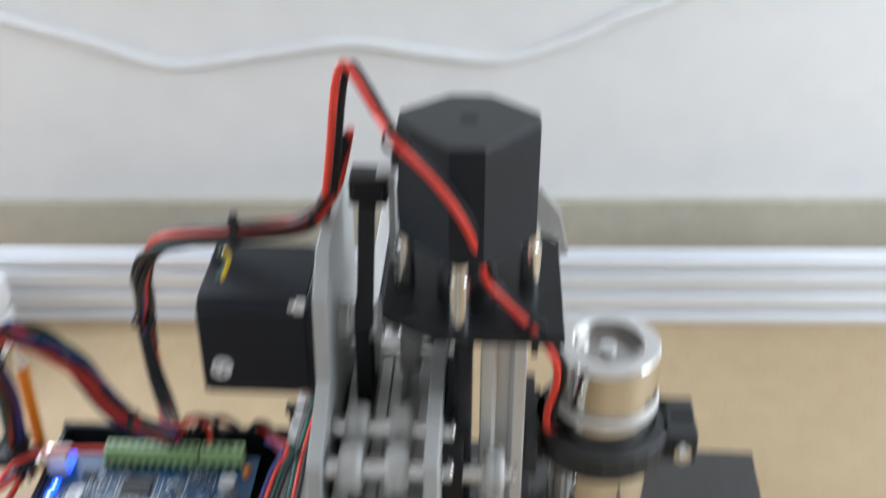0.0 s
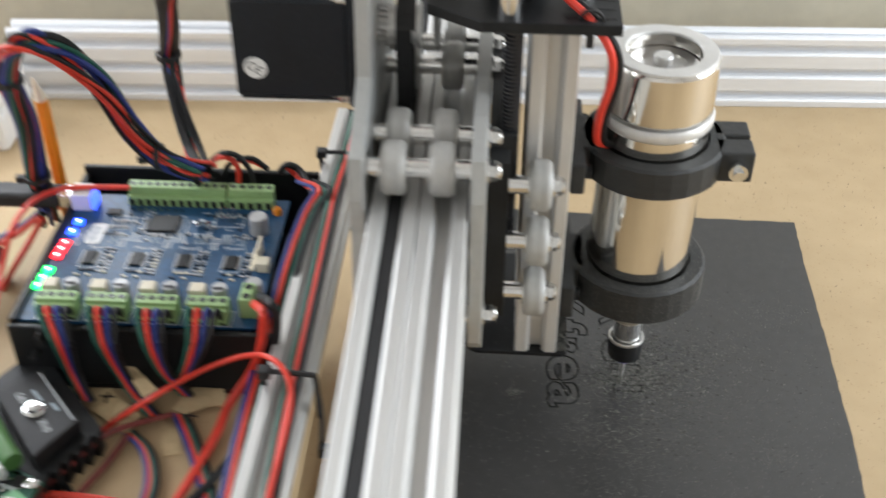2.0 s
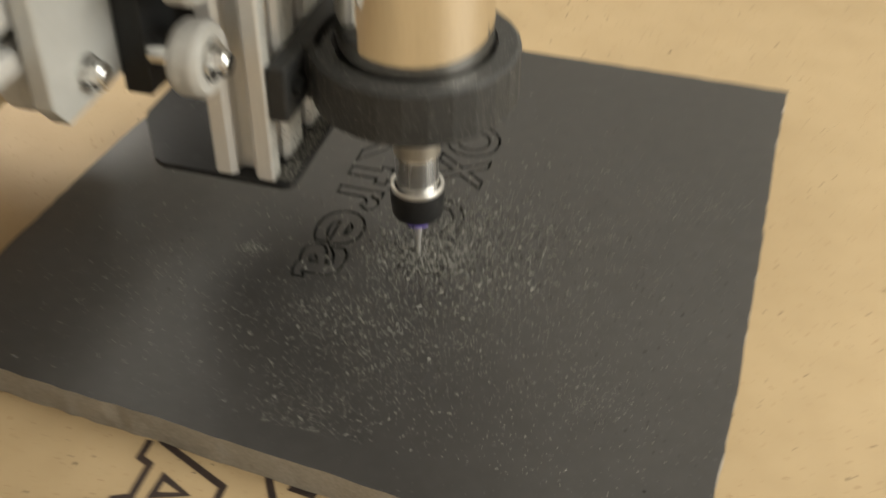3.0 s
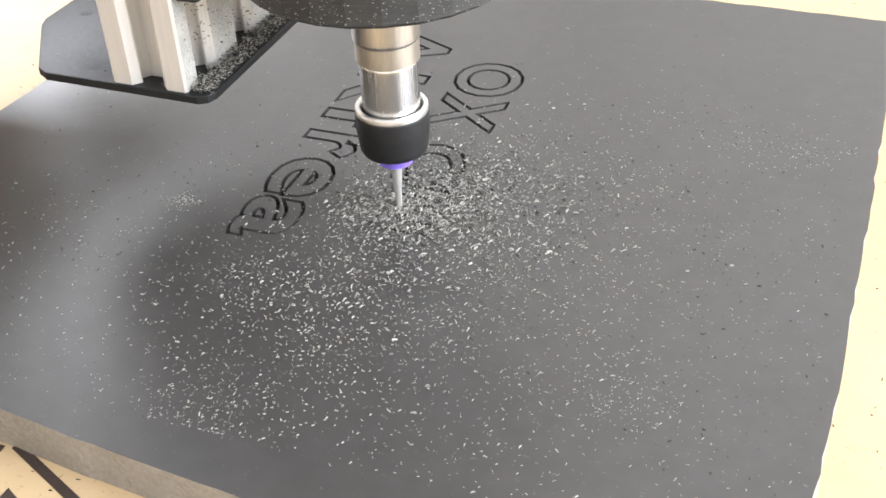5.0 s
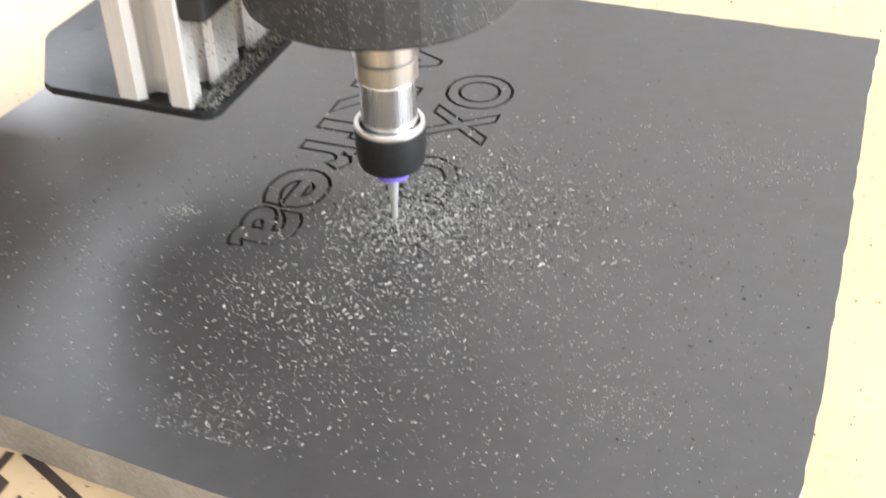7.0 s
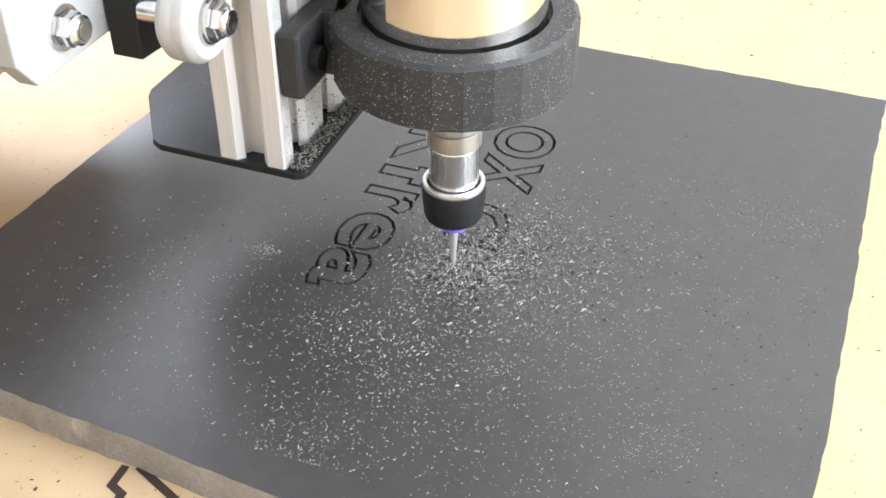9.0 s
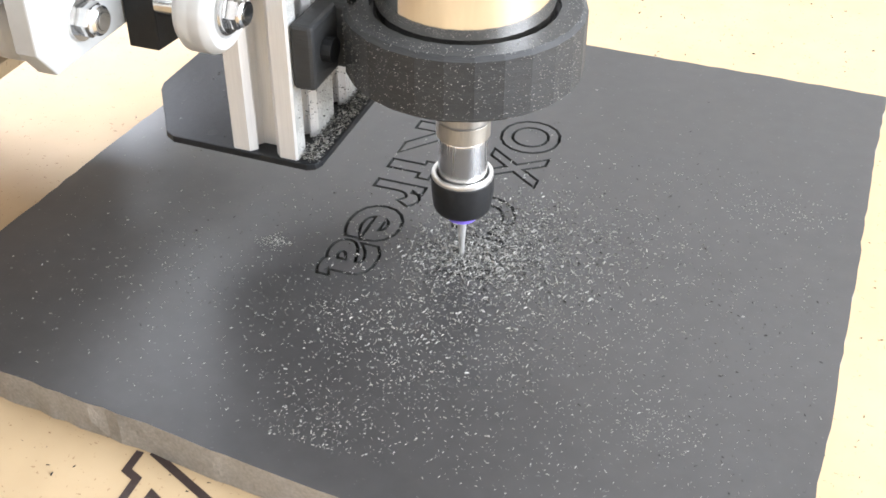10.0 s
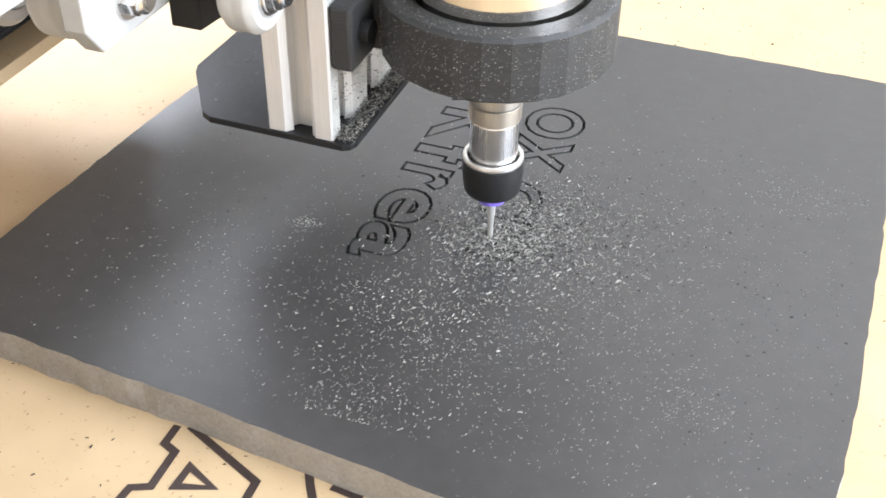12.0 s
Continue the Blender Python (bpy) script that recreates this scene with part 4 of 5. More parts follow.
block(bm, -51.2, -48, 38, 48, 2, 10.5, 0.5)
part("glow_block", bm, glowing("cast_blue_glow", (0.06, 0.14, 1.0), 2.6), board, "glowing block for blue light falling on the socket")

plug = thing("usb_plug", "black data plug with its cable in the board socket", "plug", at=(-320, 34, 88))
bm = bme()
block(bm, -38, 4, -7, 7, -4, 5, 2.2)
part("plug_body", bm, RUBBER, plug)
bm = bme()
block(bm, 4, 14, -6, 6, -3, 4.5, 0.5)
part("plug_shell", bm, STEEL, plug)
bm = bme()
lathe(bm, [(4.5, -38), (3.6, -50), (2.6, -52)], (0, 0, 0), "x", 14)
tube(bm, [(-50, 0, 0), (-70, -2, -3), (-100, -12, -20), (-150, -40, -60)], 2.5, 10)
part("plug_cable", bm, RUBBER, plug, "", True)

# ---- wiring ----
def cable(name, label, pts, r, mat):
    bm = bme()
    tube(bm, pts, r, 10)
    return tagged(part(name, bm, mat, None, "", True), label, "cable", "wiring")


def onward(pts, d=160):
    """Carry a run on along its last direction."""
    a, b = Vector(pts[-2]), Vector(pts[-1])
    return list(pts) + [tuple(b + (b - a).normalized() * k * d / 3) for k in (1, 2, 3)]


loom = thing("wire_loom", "arched bundle of coloured motor wires tied to a pencil", "wire bundle", "wiring", at=(0, 0, 0))
ARC = [(-333, 50, 61)] + [(-328, 36, 100)] + [(-322, 26, 140)] + [(-319, 12, 174)] + [(-310, 2, 197), (-298, 2, 202)] + [(-286, 8, 192)] + [(-275, 18, 169)] + [(-267, 28, 138)] + [(-257, 34, 117)] + [(-244, 38, 107), (-233, 38, 105)]
bundle(loom, ARC, [BLK, RED, BLUE, BLK, RED, GREEN, BLK, BLUE, RED, BLK, GREEN, BLUE, RED, BLK, BLUE, BLK], 1.3, 5.0, 3)
for at, ax in ((ARC[3], "z"), (ARC[1], "z"), (ARC[9], "x")):
    bm = bme()
    lathe(bm, [(6.6, -1.4), (7.6, -1.4), (7.6, 1.4), (6.6, 1.4)], at, ax, 20, True)
    block(bm, at[0] - 11, at[0] - 6, at[1] - 5, at[1] - 1, at[2] - 2, at[2] + 2, 0.6)
    part("cable_tie", bm, RUBBER, loom, "black cable tie")

pencil = thing("pencil", "orange hexagonal pencil standing upright with its tip bare", "pencil", at=(-304, 40, 0))
bm = bme()
P0, P1, P2 = [Vector(q) - Vector((-304, 40, 0)) for q in [(-326, 58, 79), (-326, 58, 136), (-328, 58, 149)]]
rod(bm, P0 + (P0 - P1) * 0.45, P1, 3.9, 6)
part("pencil_barrel", bm, ORANGE, pencil)
bm = bme()
d = (P2 - P1)
lathe(bm, [(3.7, 0), (0.8, d.length), (0.05, d.length + 0.5)], (0, 0, 0), "z", 12)
bmesh.ops.transform(bm, matrix=Matrix.Translation(P1) @ d.to_track_quat("Z", "Y").to_matrix().to_4x4(), verts=bm.verts)
part("pencil_tip", bm, CREAM, pencil, "bare wooden tip")

loom2 = thing("wire_loom", "thick bundle of red and black wires hanging from the motors", "wire bundle", "wiring")
DROP = [(-235, 38, 104)] + [(-246, 62, 106)] + [(-254, 76, 120)] + [(-261, 89, 149)] + [(-255, 74, 174)] + [(-248, 56, 202)] + [(-234, 40, 229)] + [(-211, 24, 246)] + [(-181, 10, 259)] + [(-150, 6, 266), (-137, 6, 276)]
bundle(loom2, DROP, [BLK, RED, BLK, BLK, RED, BLK, BLK, GREEN, BLK, RED, BLK, BLUE], 1.5, 5.0, 7)
bundle(loom2, [(-142, 5, 272), (-133, 5, 285), (-128, 5, 301), (-124, 5, 317)], [BLK, BLK, BLK, RED], 1.8, 3.5, 8)
for at, ax in ((DROP[3], "z"), (DROP[8], "x")):
    bm = bme()
    lathe(bm, [(6.2, -1.5), (7.2, -1.5), (7.2, 1.5), (6.2, 1.5)], at, ax, 20, True)
    block(bm, at[0] - 2, at[0] + 2, at[1] - 4, at[1], at[2] + 5, at[2] + 12, 0.6)
    part("cable_tie", bm, RUBBER, loom2, "black cable tie")
bm = bme()
tube(bm, [(-181, -22, 255), (-178, -22, 262), (-177, -22, 266), (-179, -22, 270)], 1.1)
part("wire", bm, YELLOW, loom2, "", True)
bm = bme()
tube(bm, [(-184, -20, 254), (-180, -20, 259), (-180, -20, 265), (-182, -20, 268)], 1.1)
part("wire", bm, GREEN, loom2, "", True)

lead = thing("spindle_lead", "red and black power lead looping down to the spindle", "cable", "wiring")
RL = [(-133, -12, 294), (-130, -12, 316), (-126, -12, 348), (-122, -12, 357), (-116, -12, 348), (-109, -12, 334)] + [(-99, -40, 336), (-84, -40, 319), (-72, -40, 301)] + [(-64, -34, 278)] + [(-60, -26, 259)] + [(-48, -30, 247)] + [(-38, -38, 241), (-29, -40, 228), (-27, -37, 212), (-30, -31, 190), (-29, -22, 172), (-24, -16, 166)]
bm = bme()
tube(bm, RL, 1.8, 10)
part("wire", bm, RED, lead, "bright red wire", True)
bm = bme()
tube(bm, [(x + 3.2, y + 2, z - 1) for x, y, z in RL], 1.7, 10)
part("wire", bm, BLK, lead, "", True)
for q in (RL[6], RL[12]):
    bm = bme()
    lathe(bm, [(4.4, -1.4), (5.4, -1.4), (5.4, 1.4), (4.4, 1.4)], q, "y", 18, True)
    block(bm, q[0] - 1.5, q[0] + 1.5, q[1] - 2, q[1] + 2, q[2] - 12, q[2] - 4, 0.5)
    part("cable_tie", bm, RUBBER, lead)

for mat, r, pts in ((RED, 1.5, [(-219, 46, 91), (-218, 46, 102), (-221, 46, 109), (-227, 46, 110)] + [(-237, 60, 97)]), (BLK, 1.5, [(-210, 46, 91), (-212, 46, 103), (-217, 46, 111), (-225, 46, 113)] + [(-236, 60, 99)]),
                    (RED, 1.4, [(-207, 58, 97), (-213, 58, 100), (-224, 58, 99), (-229, 58, 93)]), (BLK, 1.6, [(-231, 58, 90), (-224, 58, 99), (-213, 58, 102), (-204, 58, 95)]), (BLK, 2.0, [(-198, 60, 92), (-193, 60, 97), (-186, 60, 93)] + [(-177, 43, 90)]), (RED, 1.5, [(-194, 60, 96), (-188, 60, 89)] + [(-179, 46, 91), (-172, 42, 91)])):
    cable("short_jumper", "short wire curling at the terminal blocks", pts, r, mat)
RUNS = [
    [(-288, -68, 95)] + [(-282, -78, 84), (-280, -78, 63)] + [(-273, -85, 50)],
    [(-263, -68, 96)] + [(-260, -78, 83), (-256, -78, 64)] + [(-248, -82, 50), (-237, -94, 50)],
    [(-239, -68, 96)] + [(-237, -78, 85), (-234, -78, 66)] + [(-225, -78, 50)],
    [(-214, -68, 98)] + [(-215, -78, 86), (-223, -78, 66)] + [(-232, -68, 50)],
]
for k, run in enumerate(RUNS):
    owner = thing("motor_lead", "four coloured wires from a green terminal block", "wires", "motor leads")
    for j, mat in enumerate((GREEN, RED, BLUE, BLK)):
        bm = bme()
        n = len(run)
        pts = [(x + (j - 1.5) * (4.6 if i == 0 else (3.2 if i == 1 else 1.9)), y - 0.5 * (j % 2), z + (0.8 * (j % 2) if i else 0)) for i, (x, y, z) in enumerate(run)]
        tube(bm, [(pts[0][0], pts[0][1] + 7, 87), *[(x, y, z) for x, y, z in pts[0:]]], 1.3)
        part("wire", bm, mat, owner, "", True)


cable("power_cable", "thick red supply cable from the power terminal", [(-190, -60, 96)] + [(-182, -77, 106), (-183, -77, 93), (-187, -77, 78), (-193, -77, 64)] + [(-203, -84, 50)] + [(-206, -103, 48), (-214, -139, 48), (-217, -146, 48), (-220, -149, 48), (-232, -147, 48), (-256, -144, 48), (-276, -143, 48)], 2.3, RED)
cable("power_cable", "thick black supply cable beside the red one", [(-189, -54, 96)] + [(-178, -77, 112), (-176, -77, 101), (-182, -77, 70)] + [(-194, -88, 51)] + [(-193, -107, 48), (-205, -137, 48), (-217, -151, 48), (-225, -153, 48), (-240, -150, 48), (-260, -151, 48), (-279, -151, 48)], 2.2, BLK)
cable("red_cable", "thin red cable arching over the shelf rail", onward([(-280, -149, 48), (-271, -121, 48), (-259, -99, 48)] + [(-233, -99, 70), (-214, -80, 70)] + [(-192, -84, 84)] + [(-176, -97, 96), (-166, -109, 96)] + [(-163, -122, 91), (-163, -148, 91), (-164, -175, 91), (-164, -197, 91)]), 1.4, RED)
cable("dark_cable", "thin black cable laid beside the red one", [(-275, -150, 47), (-267, -120, 47), (-258, -95, 47)] + [(-235, -94, 66), (-216, -77, 66), (-199, -67, 66)], 1.3, BLK)
for k, (mat, dx) in enumerate(((BLUE, -4), (RED, -1), (GREEN, 2), (BLK, 5))):
    cable("rail_wire", "coloured wire running beside the shelf rail", [(x + dx, y, z + (k % 2)) for x, y, z in onward([(-183, 51, 92), (-172, 43, 92)] + [(-177, 26, 88), (-180, -19, 88)] + [(-185, -55, 70), (-186, -109, 70), (-185, -160, 70), (-184, -183, 70)])], 1.3, mat)
for k, (mat, dx) in enumerate(((GREEN, -2), (RED, 0.6), (BLK, 3))):
    cable("rail_wire", "coloured wire laid in the rail slot", [(x + dx, y, z) for x, y, z in onward([(-162, 130, 90), (-163, 79, 90), (-165, 43, 90), (-165, 15, 90), (-165, -26, 90), (-165, -81, 90), (-165, -129, 90), (-164, -174, 90), (-164, -193, 90)])], 1.35, mat)
for k, (mat, dx) in enumerate(((BLUE, -3.2), (RED, -1), (GREEN, 1.2), (BLK, 3.4))):
    cable("floor_wire", "coloured wire running over the shelf board", [(x + dx, y, z) for x, y, z in onward([(-226, -89, 47), (-216, -107, 47), (-204, -133, 47), (-194, -161, 47)])], 1.3, mat)
    cable("floor_wire", "coloured wire curling from under the tape", [(x + dx * 0.8, y, z) for x, y, z in onward([(-249, -101, 47), (-237, -113, 47), (-230, -130, 47), (-229, -145, 47), (-231, -165, 47)])], 1.3, mat)
for pts, mat, r in (([(-228, -93, 52), (-254, -106, 52), (-266, -124, 52), (-277, -147, 52), (-276, -176, 52), (-274, -202, 52)], DARKRED, 1.5), ([(-248, -104, 48), (-253, -122, 48), (-262, -146, 48), (-268, -172, 48), (-271, -199, 48)], DARKRED, 1.6), ([(-274, -130, 46), (-261, -145, 46), (-253, -159, 46), (-249, -170, 46), (-241, -196, 46)], BLK, 1.5)):
    cable("shelf_cable", "dark cable crossing the shelf board", pts, r, mat)
bm = bme()
tube(bm, [(-295, -60, 84), (-294, -74, 84)] + [(-299, -67, 70), (-299, -78, 70)], 1.5, 6)
block(bm, *[v for a, b in zip((-296, -70, 76), (2.5, 2.5, 2.5)) for v in (a - b, a + b)])
tagged(part("cable_tie", bm, RUBBER), "black cable tie looped at the tray corner", "cable tie", "rail ties")
cable("thin_red_cable", "thin red cable curving out from the board socket", [(-277, 34, 96), (-298, 33, 96), (-314, 30, 96), (-326, 17, 96), (-328, -8, 96)] + [(-332, -23, 80), (-324, -56, 80), (-318, -87, 80), (-323, -104, 80), (-331, -112, 80)], 1.5, RED)
for k, (mat, dy) in enumerate(((RED, 0), (BLK, 4), (BLUE, 8))):
    cable("side_cable", "cable drooping beside the controller tray", [(x, y + dy, z) for x, y, z in [(-324, 20, 83), (-334, 20, 67)] + [(-344, 5, 53), (-361, 5, 27), (-381, 5, 9)]], 1.7, mat)
    cable("side_cable", "cable drooping beside the controller tray", [(x, y + dy, z) for x, y, z in [(-330, 30, 77), (-344, 30, 65)] + [(-355, 20, 62), (-373, 20, 49)]], 1.6, mat)

for pts, lab in (([(-176, 79, 89), (-152, 79, 89)], "far"), ([(-177, -105, 90), (-154, -106, 90)], "near")):
    tie = thing("cable_tie", "black cable tie strapped round the shelf rail", "cable tie", "rail ties")
    (xa, ya, za), (xb, yb, zb) = pts
    bm = bme()
    tube(bm, [(xa, ya, za - 14), (xa - 1, ya, za + 3), (xa + 3, ya, za + 5), (xb - 3, yb, zb + 5), (xb, yb, zb + 2), (xb + 0.5, yb, zb - 22)], 1.3, 6, 4)
    part("strap", bm, RUBBER, tie)
    bm = bme()
    block(bm, xa - 3.5, xa + 2.5, ya - 3, ya + 3, za + 2, za + 7, 0.8)
    part("lock_head", bm, RUBBER, tie)
    if lab == "near":
        bm = bme()
        tube(bm, [(-154, -106, 90)] + [(-153, -104, 70), (-150, -124, 70)], 1.1, 6)
        block(bm, *[v for a, b in zip((-149, -127, 68), (2, 2, 3)) for v in (a - b, a + b)])
        part("tail", bm, RUBBER, tie)

for rim, z in (([(-274, -76, 48), (-265, -74, 48), (-260, -79, 48), (-245, -92, 48), (-248, -106, 48), (-260, -96, 48), (-272, -87, 48)], 47.5), ([(-230, -87, 48), (-227, -76, 48), (-224, -70, 48), (-208, -71, 48), (-205, -81, 48), (-214, -84, 48), (-224, -89, 48)], 47.5), ([(-257, -71, 62), (-254, -68, 62), (-234, -88, 62), (-240, -94, 62)], 61), ([(-236, -91, 46), (-225, -94, 46), (-221, -112, 46), (-229, -114, 46)], 44.3)):
    bm = bme()
    prism(bm, [(q[0], q[1]) for q in rim], z, z + 0.5)
    for v in bm.verts:
        v.co.z += 1.4 * math.sin(v.co.x * 0.35) * (z > 45)
    tape = part("masking_tape", bm, TAPE)
    tagged(tape, "torn strip of beige masking tape holding wires down", "tape", "tape strips")
    if z == 47.5:
        bm = bme()
        c = rim[0]
        block(bm, c[0] + 9, c[0] + 10, c[1] - 9, c[1] - 2, z + 1.8, z + 2.1), block(bm, c[0] + 6, c[0] + 13, c[1] - 5, c[1] - 4, z + 1.8, z + 2.1)
        part("pen_mark", bm, INK, tape)

# ---- relay module with heat sink ----
ssr = thing("relay_module", "black power module screwed on a toothed heat sink", "power module", at=(-290, -100, SHELF))
def loc(pts):
    return [(q[0] + 290, q[1] + 100) for q in pts]
bm = bme()
teeth = []
E0, E1 = [Vector(q[:2]) for q in [(-258, -109, 58), (-277, -143, 58)]]
nrm = Vector(((E1 - E0).y, -(E1 - E0).x)).normalized()
if nrm.x < 0:
    nrm = -nrm
for k in range(6):
    teeth += [E0.lerp(E1, k / 6), E0.lerp(E1, (k + 0.9) / 6) + nrm * 3.6]
prism(bm, loc([(-323, -86, 58), (-309, -62, 58), (-302, -60, 58)]) + [(p.x + 290, p.y + 100) for p in teeth] + loc([(-302, -131, 58)]), 0.1, 14, "z", 0.4)
part("heat_sink", bm, BLACK, ssr, "black toothed heat sink")
bm = bme()
prism(bm, loc([(-312, -97, 68), (-295, -80, 68), (-266, -113, 68), (-280, -137, 68)]), 14, 22, "z", 1.0)
mod = part("module_case", bm, CHIP, ssr, "black moulded power module")
s = (-289, -108, 66)
bm = bme()
lathe(bm, [(0.05, 22), (5, 22), (5, 22.8), (3.6, 23), (3.2, 25.4), (0.05, 25.8)], (s[0] + 290, s[1] + 100, 0), "z", 24)
part("screw", bm, STEEL, ssr, "bright cross-head screw with washer", True)
for k, (dx, dy, w) in enumerate(((-2, 10, 9), (9, 3, 6))):
    bm = bme()
    block(bm, -w / 2, w / 2, -0.8, 0.8, 22, 22.15, 0, Matrix.Translation((s[0] + 290 + dx, s[1] + 100 + dy, 0)) @ Matrix.Rotation(radians(-47), 4, "Z"))
    part("print_bar", bm, PALEINK, mod)

bm = bme()
rod(bm, (-294.5 + 290, -83 + 100, 22.05), (-268.5 + 290, -113 + 100, 22.05), 0.3, 6)
part("edge_line", bm, SILK, mod)
tag = words("2510", s[0] + 290 + 4.0, s[1] + 100 - 6.5, 22.12, 4.6, mod, SILK, -52)
tag = words("GB3", s[0] + 290 - 12.5, s[1] + 100 + 10, 22.12, 4.6, mod, SILK, -52)
drv = thing("driver_board", "green circuit board with a fat green resistor", "circuit board", at=(-290, -140, SHELF))
def loc2(pts):
    return [(q[0] + 290, q[1] + 140) for q in pts]
bm = bme()
prism(bm, loc2([(-343, -91, 60), (-325, -90, 60), (-275, -144, 60), (-281, -167, 60), (-315, -187, 60)]), 12, 13.8)
part("board_base", bm, PCBG, drv)
bm = bme()
R0, R1 = [Vector((q[0] + 290, q[1] + 140, 21)) for q in [(-322, -97, 66), (-289, -139, 66)]]
d = (R1 - R0).normalized()
rod(bm, R0, R1, 4.5, 24), rod(bm, R0 - d * 0.6, R0 + d * 5, 4.9, 24), rod(bm, R1 - d * 5, R1 + d * 0.6, 4.9, 24)
part("resistor", bm, MOSS, drv, "fat dull green resistor", True)
bm = bme()
side_way = Vector((d.y, -d.x, 0))
mid_way = R0.lerp(R1, 0.42) + side_way * 13
block(bm, -15, 15, -7, 7, 13.8, 24, 0.8, Matrix.Translation((mid_way.x, mid_way.y, 0)) @ Matrix.Rotation(math.atan2(d.y, d.x), 4, "Z"))
part("black_relay", bm, CHIP, drv, "black plastic relay block")
bm = bme()
C0, C1 = [Vector((q[0] + 290, q[1] + 140, 22)) for q in [(-316, -149, 66), (-302, -135, 66)]]
rod(bm, C0, C1, 5.2, 20)
part("capacitor", bm, BLUECAP, drv, "shiny blue capacitor", True)
for px in [(-298, -141, 60), (-279, -146, 60), (-326, -96, 60)]:
    bm = bme()
    lathe(bm, [(0.05, 13.8), (3.4, 13.8), (3.4, 15.5), (2.2, 16.2), (0.05, 16.4)], (px[0] + 290, px[1] + 140, 0), "z", 20)
    part("screw", bm, STEEL, drv, "bright screw", True)
rng = random.Random(5)
cx = [Vector((*q, 0)) for q in loc2([(-300, -136, 60), (-281, -141, 60), (-287, -160, 60), (-312, -168, 60)])]
for k in range(95):
    a, b = rng.random(), rng.random()
    p = cx[0].lerp(cx[1], a).lerp(cx[3].lerp(cx[2], a), b)
    bm = bme()
    w = rng.uniform(0.6, 1.8)
    block(bm, p.x - w, p.x + w, p.y - 0.7, p.y + 0.7, 13.8, 14.8)
    part("surface_component", bm, rng.choice((CHIP, STEEL, SILK, CHIP)), drv)

for q, w, h, mat, nm in (((-298, -151, 60), 5, 4, CHIP, "chip"), ((-303, -159, 60), 6, 4, CHIP, "chip"), ((-285, -145, 60), 3, 3, CHIP, "chip"), ((-297, -175, 60), 4, 3, YELLOW, "yellow_jumper"), ((-298, -183, 60), 5, 4, BLUECAP, "blue_trimmer")):
    bm = bme()
    block(bm, q[0] + 290 - w, q[0] + 290 + w, q[1] + 140 - h, q[1] + 140 + h, 13.8, 15.6 if nm == "chip" else 20, 0.4)
    part(nm, bm, mat, drv)
Q0, Q1 = [Vector((q[0] + 290, q[1] + 140, 0)) for q in [(-290, -177, 66), (-277, -159, 66)]]
turn = Matrix.Translation((Q0 + Q1) / 2) @ Matrix.Rotation(math.atan2((Q1 - Q0).y, (Q1 - Q0).x), 4, "Z")
bm = bme()
h = (Q1 - Q0).length / 2
block(bm, -h, h, -5, 5, 13.8, 24, 0.8, turn), block(bm, -h, h, -7, -5, 13.8, 19, 0.5, turn)
term = part("terminal_block", bm, material("dark_green_terminal", (0.10, 0.30, 0.13), 0.45, 0.0, 0.1, 40), drv, "green screw terminal")
for k in (-0.4, 0.4):
    bm = bme()
    lathe(bm, [(3.0, 24), (3.0, 24.3), (0.05, 24.3)], turn @ Vector((k * h, 0, 0)), "z", 16)
    part("screw", bm, STEEL, term)
bm = bme()
w = (-295, -142, 62)
lathe(bm, [(3.2, 13.8), (3.2, 21), (2.8, 21.6), (0.05, 21.6)], (w[0] + 290, w[1] + 140, 0), "z", 20)
part("capacitor", bm, WHITE, drv, "small white-topped capacitor", True)
cable("output_cable", "thick red cable leaving the driver board terminal", [(-283, -167, 60), (-275, -178, 60), (-266, -190, 60), (-255, -208, 60)], 2.4, RED)
cable("output_cable", "thick black cable leaving the driver board terminal", [(-289, -170, 58), (-281, -181, 58), (-274, -190, 58), (-264, -206, 58)], 2.3, BLK)
dark = thing("barrel_plug", "black cylindrical power plug lying beside the tray", "plug", at=(-356, -14, 60))
bm = bme()
rod(bm, (-4, -25, 0), (2, 28, 4), 7, 20)
part("plug_body", bm, RUBBER, dark, "", True)

adaptor = thing("white_adaptor", "white plastic power adaptor standing on the bed", "adaptor", at=(-484, 255, FLOOR))
bm = bme()
block(bm, -60, 48, -30, 30, 0, 30, 4)
part("lower_case", bm, WHITE, adaptor)
bm = bme()
block(bm, -60, 46, -26, 34, 30.1, 56, 4)
part("upper_case", bm, WHITE, adaptor)
# small dark blocks on the face, coloured as the shaded inside of slots
for x in (30, 36):
    bm = bme()
    block(bm, x, x + 2.4, -30.4, -29.8, 18, 20)
    part("vent_slot", bm, CHIP, adaptor)
bm = bme()
tube(bm, [(30, -20, 50), (44, -24, 54), (58, -26, 52)], 3, 8)
part("red_connector", bm, RED, adaptor)

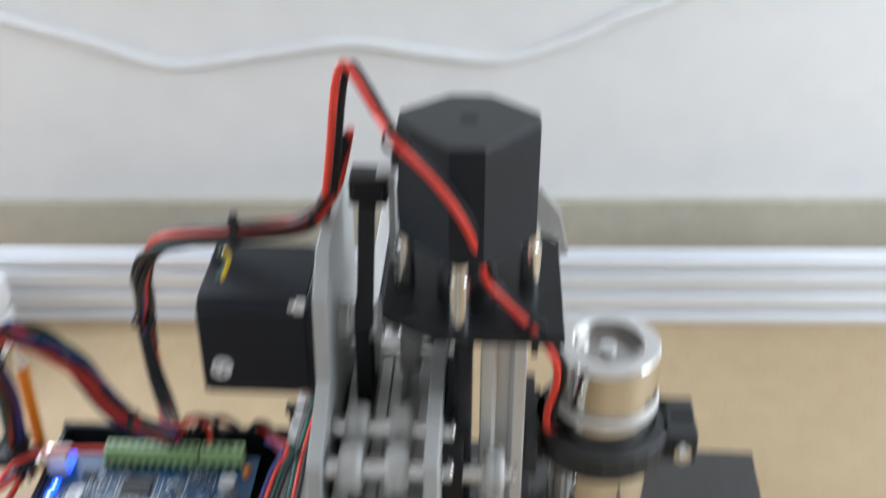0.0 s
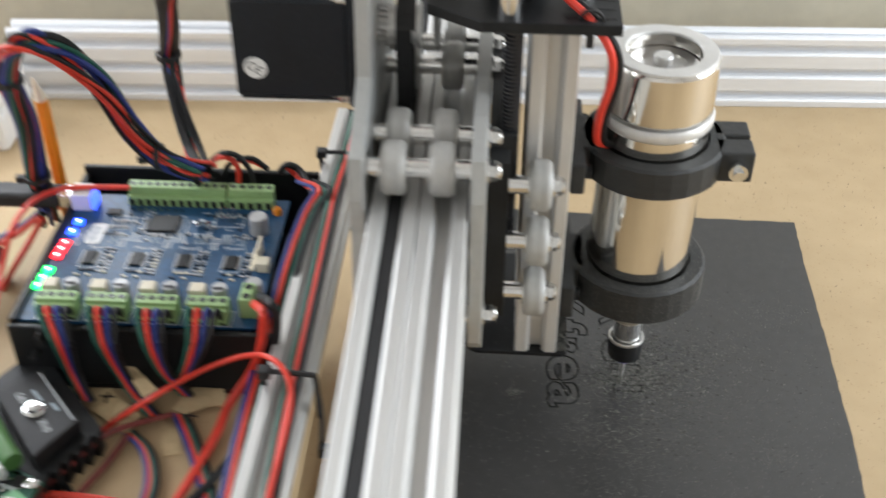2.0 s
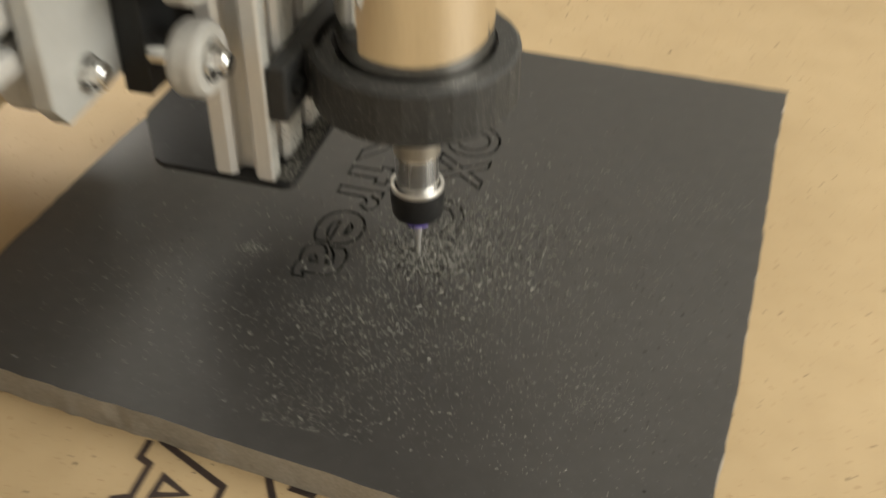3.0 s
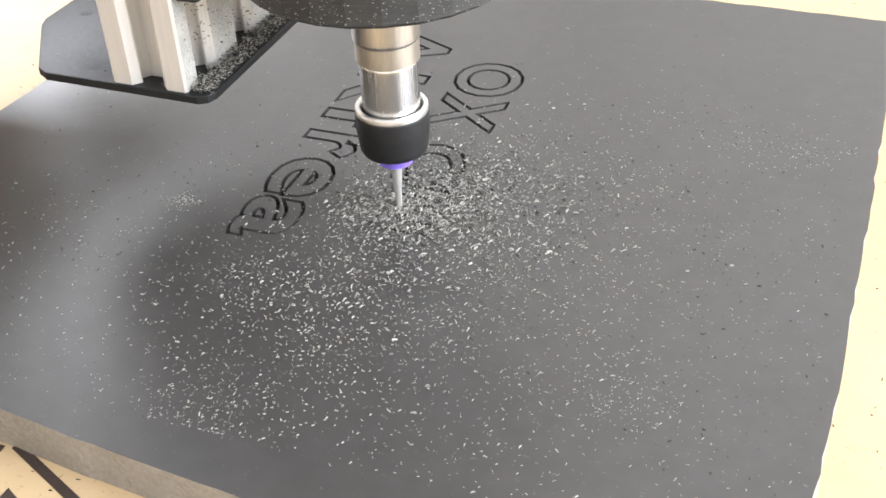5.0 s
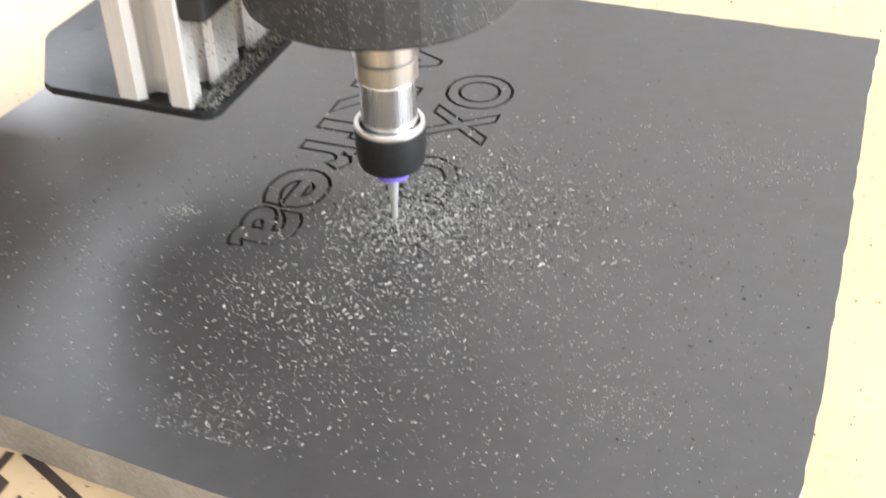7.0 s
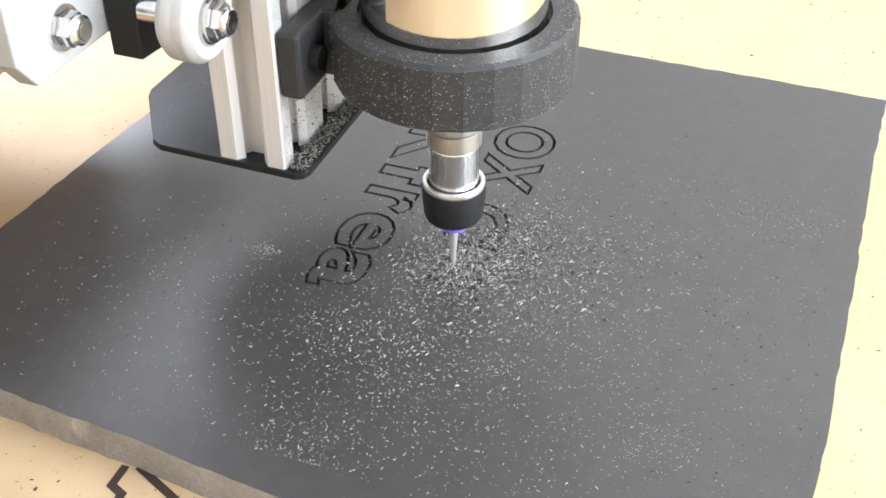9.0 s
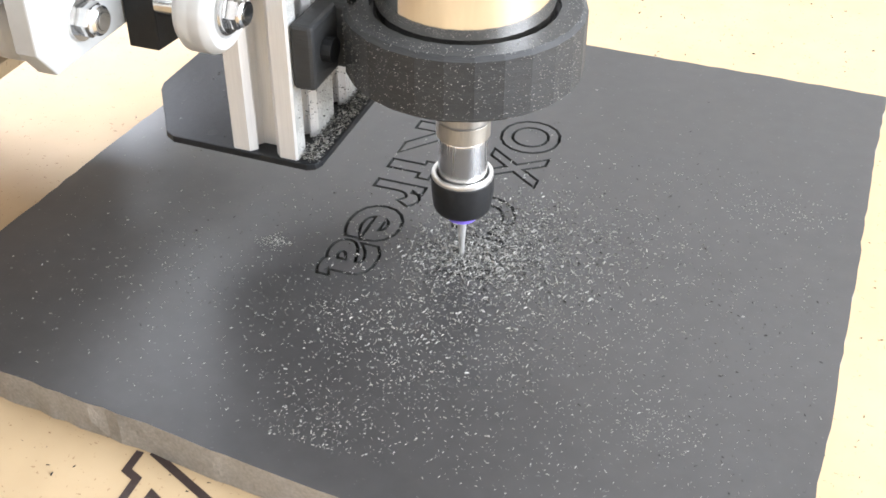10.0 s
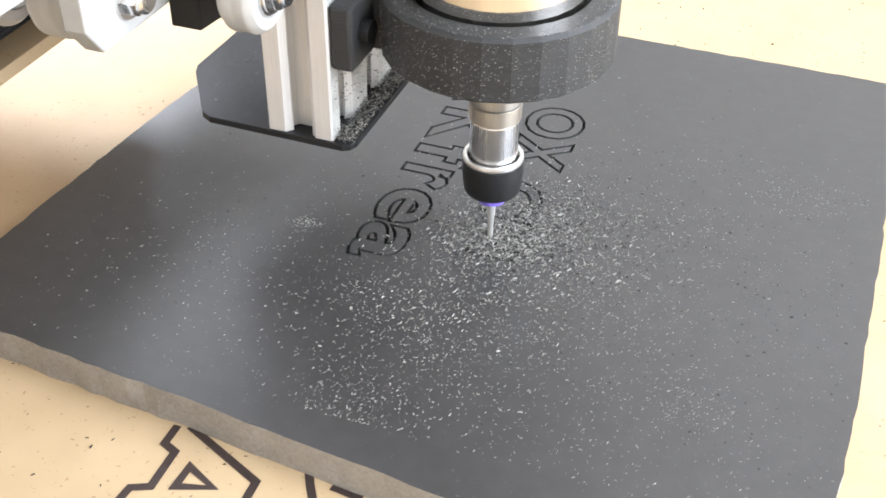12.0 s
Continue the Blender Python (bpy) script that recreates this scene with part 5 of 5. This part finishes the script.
# ---- swarf ----
def shards(name, label, spots, size, mat, seed=3):
    """A scatter of small curled chips: spots are (x, y, z)."""
    rg = random.Random(seed)
    vs, fs = [], []
    for x, y, z in spots:
        s = size * rg.choice((0.5, 0.7, 0.9, 1.0, 1.3)) * rg.uniform(0.7, 1.2)
        a, tilt = rg.uniform(0, 6.28), rg.uniform(0.0, 0.5)
        u = Vector((math.cos(a), math.sin(a), tilt))
        v = Vector((-math.sin(a), math.cos(a), rg.uniform(-0.2, 0.2)))
        up, bend = Vector((0, 0, 1)), rg.uniform(-0.3, 0.3)
        n = len(vs)
        base = Vector((x, y, z + 0.05))
        for q in (u * -0.75 - v * 0.18, u * 0.75 - v * 0.14 + v * bend, u * 0.65 + v * 0.2 + v * bend, u * -0.7 + v * 0.2):
            vs.append((base + q * s + up * max(0, -q.z) * s)[:])
        for q in (u * -0.4 - v * 0.08, u * 0.5 + v * bend, u * -0.1 + v * 0.14):
            vs.append((base + q * s + up * s * rg.uniform(0.3, 0.6))[:])
        fs += [(n, n + 1, n + 5, n + 4), (n + 1, n + 2, n + 5), (n + 2, n + 3, n + 6, n + 5), (n + 3, n, n + 4, n + 6), (n + 4, n + 5, n + 6), (n + 3, n + 2, n + 1, n)]
    me = bpy.data.meshes.new(name)
    me.from_pydata([tuple(c * MM for c in v) for v in vs], [], fs)
    me.materials.append(mat)
    return tagged(new(name, me), label, "swarf", "", "stuff")


rg = random.Random(21)
def inside(x, y):
    return -140 < x - SX < 124 and -108 < y - SY < 140
def scatter(fields):
    out = []
    for cx, cy, sx, sy, n in fields:
        k = 0
        while k < n:
            x, y = rg.gauss(cx, sx), rg.gauss(cy, sy)
            if inside(x, y):
                out.append((x, y, 0))
                k += 1
    return out


heap = scatter(((3, -2, 10, 8, 1500), (10, 14, 12, 12, 800), (18, 6, 20, 19, 1500), (12, -38, 15, 15, 260)))
shards("swarf_heap", "pale grey curled chips heaped round the cutter", heap, 0.74, DUST)
spots = scatter(((30, 6, 36, 32, 2100), (14, -42, 20, 18, 340), (-25, -45, 14, 10, 200), (0, -25, 80, 60, 1000), (25, -62, 55, 28, 420), (-12, -91, 10, 8, 150), (76, -56, 10, 6, 90), (101, 64, 12, 8, 80),
                 (72, 70, 12, 6, 60), (-78, -40, 22, 13, 230), (-60, -12, 26, 14, 110)))
shards("swarf", "pale grey engraving chips scattered over the black sheet", spots, 0.51, DUST, 4)
fine = []
for cx, cy, sx, sy, n in ((-61, -16, 3.0, 2.2, 170), (-10, -88, 10, 9, 260), (-20, -42, 9, 8, 200), (2, -34, 14, 12, 200), (12, 6, 16, 15, 1100), (30, 0, 40, 34, 1300), (98, 60, 10, 7, 150), (77, -57, 9, 5, 130), (20, -66, 60, 28, 1300), (5, -62, 7, 5, 120)):
    for k in range(n):
        x, y = rg.gauss(cx, sx), rg.gauss(cy, sy)
        if inside(x, y):
            fine.append((x, y, 0))
shards("fine_swarf", "fine pale dust grains on the black sheet", fine, 0.36, POWDER, 5)
ledge = [(rg.uniform(-40.5, -34.6), rg.uniform(-31, 45), 46 + rg.uniform(0, 1.8)) for _ in range(2600)]
ledge += [(rg.uniform(-41.0, -40.6), rg.uniform(-30, 30), rg.uniform(47, 90)) for _ in range(800)]
ledge += [(rg.uniform(-92, -64), rg.uniform(-30, 40), 46) for _ in range(30)]
shards("ledge_swarf", "pale chips heaped along the foot of the column", ledge, 0.52, DUST, 6)
rim = []
while len(rim) < 900:
    a, r = rg.uniform(0, 6.28), rg.uniform(28.5, 34.5)
    rim.append((r * math.cos(a), r * math.sin(a), 90))
for _ in range(1300):
    a = rg.uniform(3.2, 6.2)
    rim.append((35.1 * math.cos(a), 35.1 * math.sin(a), rg.uniform(71, 89)))
shards("rim_swarf", "pale dust clinging to the lower spindle ring", rim, 0.24, POWDER, 7)
specks = []
for _ in range(2200):
    x, y = rg.uniform(-420, 320), rg.uniform(-200, 300)
    if not inside(x, y) and x > -160 or y > 160:
        specks.append((x, y, FLOOR))
shards("board_crumbs", "dark crumbs lying on the tan board", specks, 0.62, CHIP, 8)
